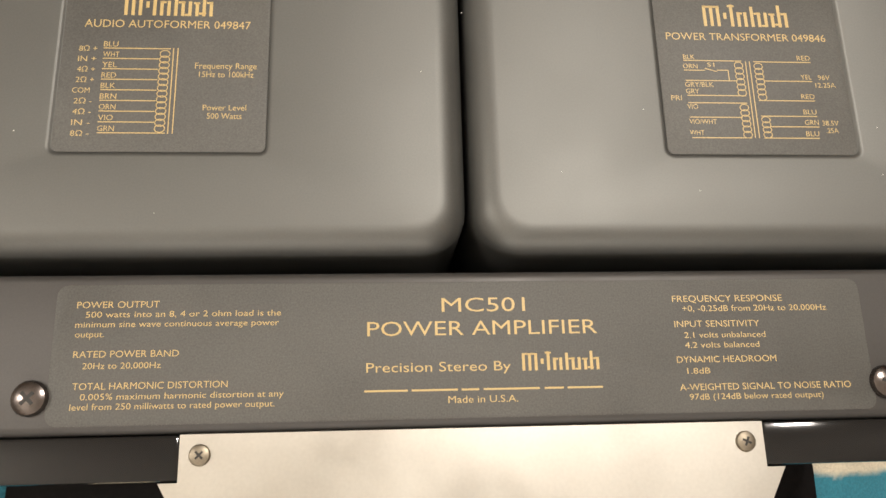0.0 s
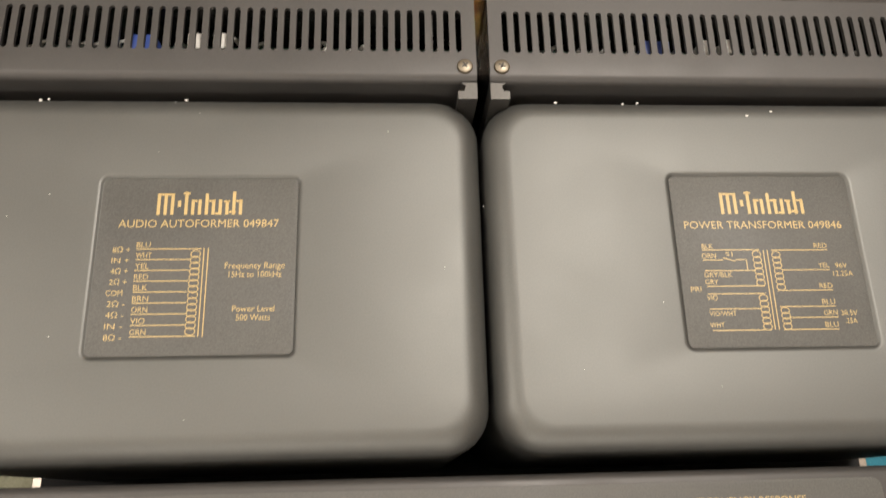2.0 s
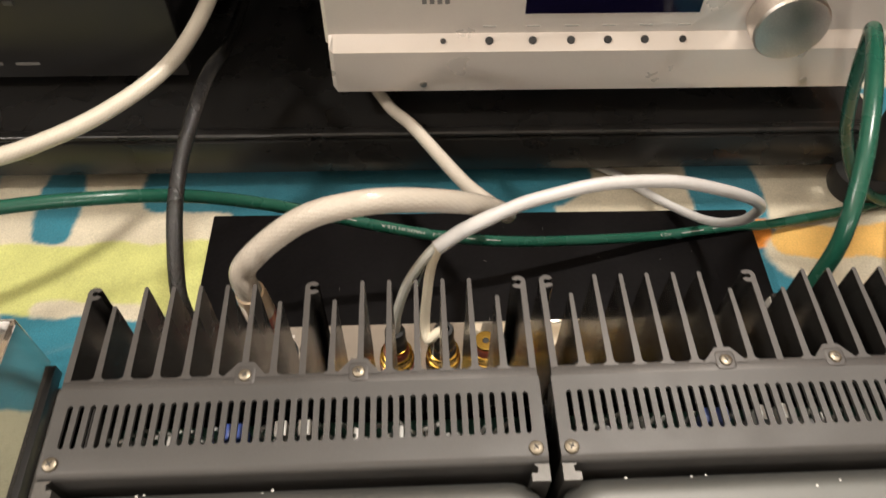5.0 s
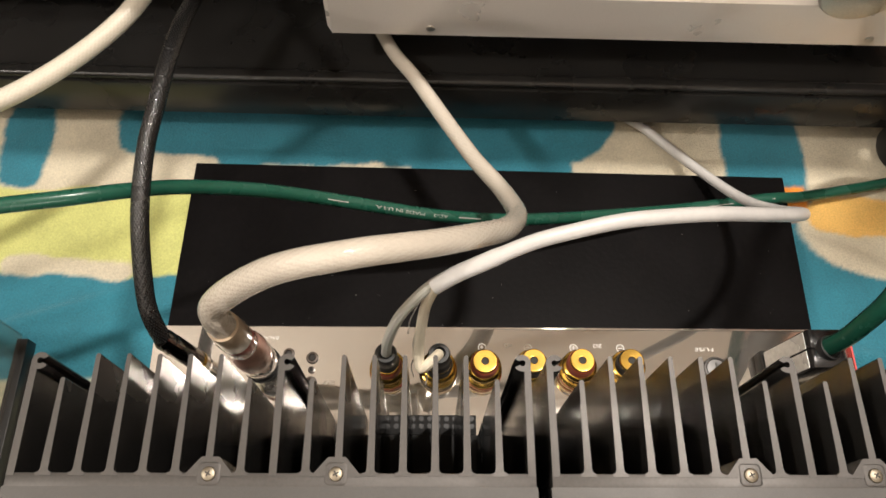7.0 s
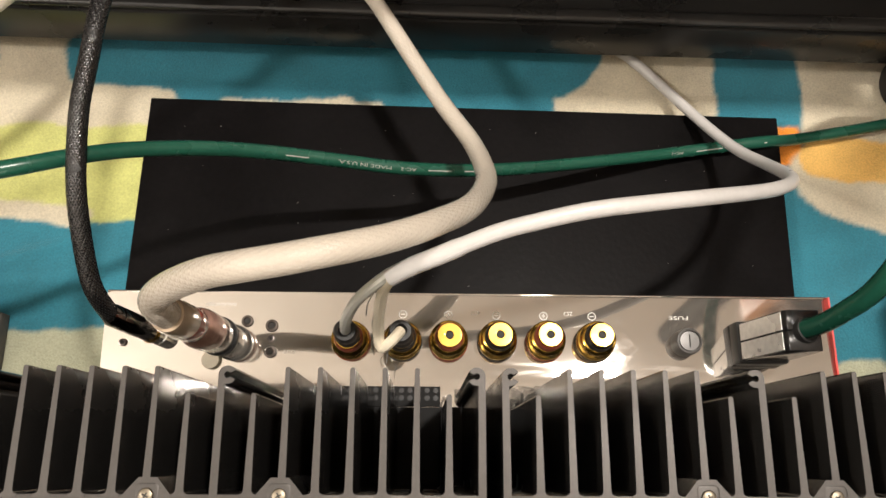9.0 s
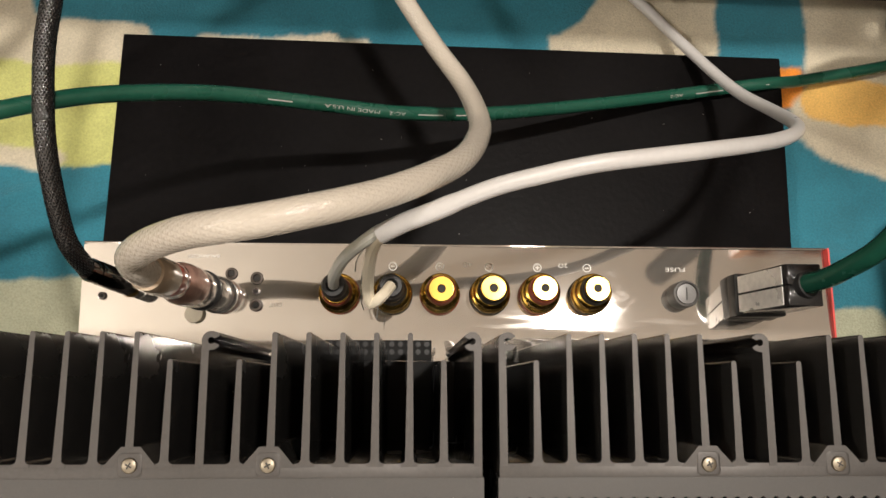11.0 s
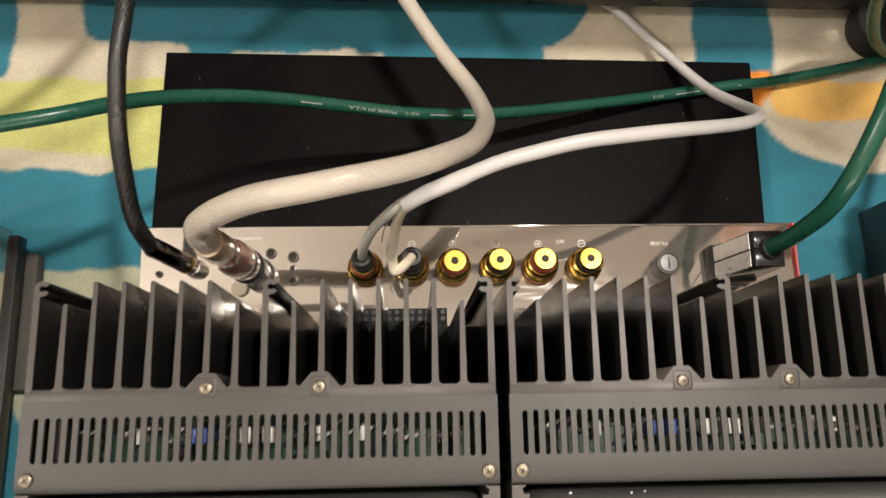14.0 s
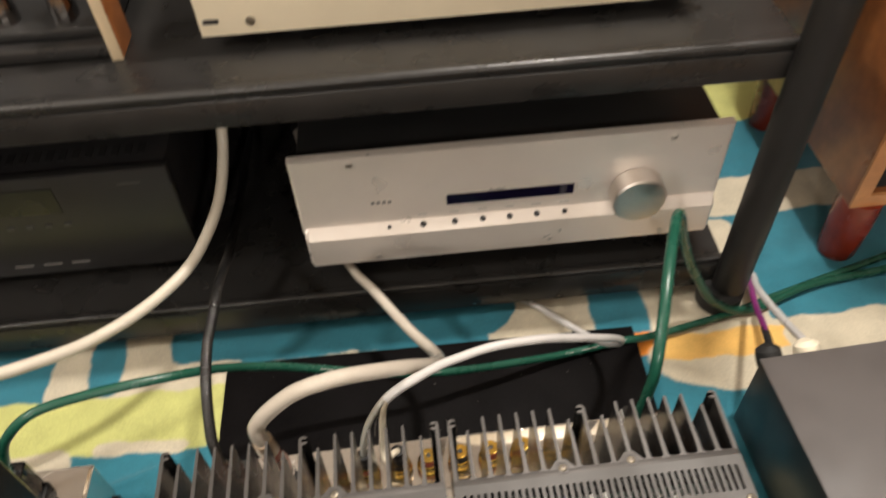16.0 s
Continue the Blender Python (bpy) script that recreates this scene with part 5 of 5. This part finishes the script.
def control_unit():
    """The silver control amplifier on the lower shelf."""
    x0, x1, zb, zm, zt, y = -0.1265, 0.3200, 0.0955, 0.1375, 0.2395, 0.745
    t = thing("control_amplifier", ((x0 + x1) / 2, 0.92, 0.066), "silver aluminium control amplifier with a large knob", "amplifier")
    part("case", box(x0 + 0.008, x1 - 0.008, y + 0.009, 1.08, zb - 0.010, zt - 0.008, 0.002), mat("black_case_paint", (0.016, 0.016, 0.016), 0.4, bump=0.1), t, "black steel case")
    up = part("upper_fascia", loft([[Vector((x, y + d, z)) for x, z in ((x0 + e, zm), (x1 - e, zm), (x1 - e, zt - 0.15 * e), (x0 + e, zt - 0.15 * e))] for e, d in ((0.0030, 0.0), (0.0006, 0.0016), (0.0, 0.0030), (0.0, 0.0105))]), SILVER, t, smooth=False)
    lo = part("lower_fascia", loft([[Vector((x, yy, z)) for yy, z in ((y - 0.009 + c, zb + e), (y - 0.012 + c, zb + 0.003 + e), (y - 0.012 + c, zm), (y - 0.0005, zm + 0.0085), (y + 0.0105, zm + 0.0085), (y + 0.0105, zb + e))] for x, c, e in ((x0 + 0.003, 0.004, 0.003), (x0 + 0.0065, 0.0, 0.0), (x1 - 0.0065, 0.0, 0.0), (x1 - 0.003, 0.004, 0.003))]), SILVER, t, smooth=False)
    part("display", box(0.0285, 0.1625, y - 0.0012, y + 0.002, 0.1645, 0.1778), SCREEN, up, "dark blue display window")
    for x, z in ((-0.066, 0.230), (0.259, 0.229)):
        part("fascia_screw", lathe([(0.0034, 0.0), (0.0034, 0.0008), (0.003, 0.001)], (x, y, z), 16, (0, -1, 0)), KNOBM, up)
    for x in (-0.050, 0.262):
        part("fascia_screw", lathe([(0.0030, 0.0), (0.0030, 0.0008), (0.0025, 0.001)], (x, y - 0.012, zb + 0.010), 16, (0, -1, 0)), KNOBM, lo)
    for x, r in ((-0.034, 0.0030), (0.002, 0.0042), (0.036, 0.0042), (0.066, 0.0042), (0.095, 0.0042), (0.124, 0.0042), (0.154, 0.0036)):
        part("push_button", lathe([(r * 0.75, -0.002), (r * 0.75, 0.0015), (r * 0.6, 0.0022)], (x, y - 0.0050, zm + 0.0052), 16, (0, -0.8, 0.6)), BLACK, up, "small round push button")
    part("emblem", join(*[box(-0.050 + k * 0.0058, -0.0465 + k * 0.0058, y - 0.0006, y + 0.001, 0.1735, 0.1775) for k in range(4)]), INKGREY, up, "small grey emblem")
    for x in (0.002, 0.036, 0.066, 0.095, 0.124, 0.154):
        part("label_bar", box(x - 0.005, x + 0.005, y - 0.0004, y + 0.001, zm + 0.0145, zm + 0.0157), PALEINK, up, "faint unreadable marking")
    kn = part("knob", lathe([(0.025, 0.0), (0.0285, 0.001), (0.0285, 0.020), (0.0270, 0.022), (0.0240, 0.0225), (0.0001, 0.0215)], (0.2285, y, 0.163), 48, (0, -1, 0)), KNOBM, up, "large turned aluminium volume knob")
    for x, yy in ((x0 + 0.05, 0.80), (x1 - 0.05, 0.80), (x0 + 0.05, 1.02), (x1 - 0.05, 1.02)):
        part("foot", lathe([(0.018, 0.0639), (0.018, 0.083), (0.015, 0.0858)], (x, yy, 0), 24), RUBBER, t)


control_unit()


def black_unit():
    x0, x1, zb, zt, y = -0.700, -0.2530, 0.074, 0.2215, 0.778
    t = thing("processor", ((x0 + x1) / 2, 0.95, 0.066), "black component with a small olive display and row of buttons", "component")
    c = part("case", box(x0 + 0.004, x1 - 0.004, y + 0.012, 1.10, zb, zt - 0.003, 0.002), mat("black_lid_paint", (0.018, 0.017, 0.018), 0.5, bump=0.1), t)
    f = part("fascia", box(x0, x1, y, y + 0.012, zb + 0.004, zt, 0.002), mat("charcoal_fascia", (0.021, 0.020, 0.020), 0.4, bump=0.1), t, "charcoal fascia")
    part("display", box(-0.470, -0.374, y - 0.0008, y + 0.002, 0.172, 0.206), OLIVE_SCREEN, f, "olive display window")
    part("emblem", box(-0.307, -0.284, y - 0.0006, y + 0.001, 0.2030, 0.2052), DIMINK, f)
    for x in (-0.459, -0.427, -0.396):
        part("label_bar", box(x, x + 0.020, y - 0.0006, y + 0.001, 0.0922, 0.0948), INKGREY, f, "grey unreadable marking")
    for k in range(5):
        part("push_button", box(-0.460 + k * 0.020, -0.452 + k * 0.020, y - 0.0016, y + 0.001, 0.152, 0.1565, 0.0006), DIMINK, f)
    # raised dark bars stand for the shade in the lid's slots
    for k in range(14):
        part("vent_slot", box(-0.462 + k * 0.0135, -0.455 + k * 0.0135, 0.806, 0.822, zt - 0.0030, zt - 0.0022), DEEP_BLACK, c)
    for x, yy in ((x0 + 0.05, 0.83), (x1 - 0.05, 0.83), (x0 + 0.05, 1.05), (x1 - 0.05, 1.05)):
        part("foot", lathe([(0.015, 0.0645), (0.015, 0.0742)], (x, yy, 0), 20), RUBBER, t)


black_unit()


def champagne_unit():
    x0, x1, zb, zt, y = -0.1765, 0.2740, 0.364, 0.500, 0.778
    t = thing("disc_player", ((x0 + x1) / 2, 0.95, 0.350), "champagne fronted component standing on the upper shelf", "component")
    part("case", box(x0 + 0.006, x1 - 0.006, y + 0.008, 1.10, zb + 0.002, zt - 0.004, 0.002), BLACK, t)
    f = part("fascia", box(x0, x1, y, y + 0.008, zb, zt, 0.001), CHAMPAGNE, t, "champagne aluminium fascia")
    part("rack_slot", box(x0 + 0.004, x0 + 0.018, y - 0.0005, y + 0.002, zb + 0.012, zb + 0.017, 0.0008), RECESS_SHADE, f)
    part("fascia_screw", lathe([(0.0042, 0), (0.0042, 0.001), (0.003, 0.0014)], (x0 + 0.045, y, zb + 0.013), 16, (0, -1, 0)), SCREW, f)
    for x, yy in ((x0 + 0.08, 0.815), (x1 - 0.05, 0.815), (x0 + 0.08, 1.05), (x1 - 0.05, 1.05)):
        part("foot", lathe([(0.018, 0.3502), (0.018, 0.362), (0.016, 0.3662)], (x, yy, 0), 24), RUBBER, t)


champagne_unit()


CREAMEDGE = mat("cream_edge", (0.62, 0.50, 0.33), 0.45, bump=0.05)


def open_unit():
    x0, x1, zb, zt, y = -0.640, -0.2460, 0.352, 0.500, 0.775
    t = thing("valve_amplifier", ((x0 + x1) / 2, 0.93, 0.350), "dark open component with cream side rails on the upper shelf", "component")
    part("base", box(x0 + 0.012, x1 - 0.012, y + 0.022, 1.08, zb + 0.004, zb + 0.020, 0.002), BLACK, t)
    for x in (x0, x1 - 0.012):
        side = part("side_panel", box(x, x + 0.010, y + 0.0022, y + 0.040, zb - 0.0015, zt, 0.001), WOOD, t, "brown wooden side panel")
        part("front_strip", box(x, x + 0.010, y, y + 0.002, zb - 0.0015, zt, 0.0006), CREAMEDGE, side, "cream front strip")
    part("front_bar", box(x0 + 0.012, x1 - 0.012, y + 0.004, y + 0.02, zb, zb + 0.012, 0.002), RACKM, t)
    for x in (-0.300, -0.352):
        part("valve_base", lathe([(0.012, zb + 0.020), (0.012, zb + 0.030), (0.009, zb + 0.060), (0.004, zb + 0.066)], (x, y + 0.045, 0), 20), BLACKCHROME, t, "dark metal valve socket")


open_unit()


# ---- beside the amplifier ----
def grey_case():
    t = thing("component_case", (0.52, 0.36, 0), "matt grey metal component case standing on the rug", "component")
    m = Matrix.Translation((0.302, 0.547, 0)) @ Matrix.Rotation(radians(2.0), 4, "Z")

    def put(bm):
        bmesh.ops.transform(bm, matrix=m, verts=bm.verts)
        return bm
    part("body", put(box(0.001, 0.440, -0.40, -0.001, 0.006, 0.1135, 0.002)), mat("dark_side_paint", (0.016, 0.019, 0.021), 0.4, bump=0.1), t, "dark painted body")
    part("lid", put(box(0.0, 0.441, -0.402, 0.0, 0.1137, 0.1155, 0.0006)), mat("grey_lid_paint", (0.085, 0.075, 0.072), 0.5, fine=1800, bump=0.1), t, "matt grey lid")
    for x, y in ((0.04, -0.04), (0.40, -0.04), (0.04, -0.36), (0.40, -0.36)):
        part("foot", put(lathe([(0.012, 0.0), (0.012, 0.0062)], (x, y, 0), 16)), RUBBER, t)


grey_case()


def case_lead(label, pts, r, plug_at, plug_mat, material, plug_label):
    t = thing("case_lead", pts[0], label, "cable")
    part("jacket", tube(pts, r), material, t)
    part("plug", lathe([(0.0115, -0.012), (0.0125, 0.0), (0.0115, 0.008), (0.006, 0.012)], plug_at, 20, (-0.1, 0.5, 0.6)), plug_mat, t, plug_label)
    return t


p = case_lead("purple and black lead plugged into the grey case", [(0.3185, 0.558, 0.112), (0.325, 0.575, 0.103), (0.335, 0.600, 0.088), (0.356, 0.650, 0.052), (0.377, 0.700, 0.022), (0.386, 0.722, 0.008), (0.376, 0.742, 0.006), (0.340, 0.760, 0.006), (0.22, 0.84, 0.006)], 0.0034, (0.3175, 0.555, 0.104), RUBBER, PURPLE, "black round plug")
part("black_sleeve", tube([(0.3185, 0.558, 0.112), (0.325, 0.575, 0.103), (0.333, 0.595, 0.0905)], 0.0040, 12, 0.002), RUBBER, p, "black sleeve end")
case_lead("white lead with a cream plug in the grey case", [(0.357, 0.558, 0.108), (0.360, 0.575, 0.098), (0.365, 0.605, 0.079), (0.374, 0.655, 0.048), (0.383, 0.700, 0.022), (0.393, 0.724, 0.008), (0.383, 0.748, 0.006), (0.345, 0.772, 0.006), (0.22, 0.87, 0.006)], 0.0042, (0.3555, 0.556, 0.104), CREAMPVC, WHITEPVC, "cream plug")


def wooden_cabinet():
    x0, x1, y0, y1, zb, zt = 0.489, 0.90, 0.741, 1.04, 0.094, 0.85
    t = thing("wooden_cabinet", (0.72, 0.9, 0), "orange-brown veneered cabinet on red stained legs", "cabinet")
    part("side_panel", box(x0, x0 + 0.018, y0 + 0.004, y1, zb, zt, 0.001), WOOD, t)
    part("side_panel", box(x1 - 0.018, x1, y0 + 0.004, y1, zb, zt, 0.001), WOOD, t)
    part("bottom_panel", box(x0 + 0.018, x1 - 0.018, y0 + 0.004, y1, zb, zb + 0.018), WOOD, t)
    part("top_panel", box(x0 + 0.018, x1 - 0.018, y0 + 0.004, y1, zt - 0.018, zt), WOOD, t)
    part("edge_band", box(x0, x0 + 0.018, y0, y0 + 0.0038, zb, zt), WOODEDGE, t, "light edge band")
    part("edge_band", box(x0 + 0.018, x1 - 0.018, y0, y0 + 0.0038, zb, zb + 0.018), WOODEDGE, t, "light edge band")
    part("grille_cloth", box(x0 + 0.018, x1 - 0.018, y0 + 0.012, y0 + 0.020, zb + 0.018, zt - 0.018), mat("black_cloth", (0.012, 0.012, 0.012), 0.9, fine=1200, bump=0.4), t, "black grille cloth")
    for x, y in ((0.514, 0.760), (0.875, 0.760), (0.520, 1.008), (0.875, 1.008)):
        part("leg", lathe([(0.0215, 0.0), (0.0225, 0.003), (0.0250, 0.050), (0.0250, 0.094)], (x, y, 0), 24), REDWOOD, t, "red stained round leg")


wooden_cabinet()


# the rack stands a little askew
ASKEW = Matrix.Translation((0, 0.72, 0)) @ Matrix.Rotation(radians(-0.8), 4, "Z") @ Matrix.Translation((0, -0.72, 0))
for ob in [o for o in scene.objects if o.parent is None and o.name in ("equipment_rack", "control_amplifier", "processor", "disc_player", "valve_amplifier")]:
    ob.matrix_basis = ASKEW @ Matrix.Translation(ob.location)
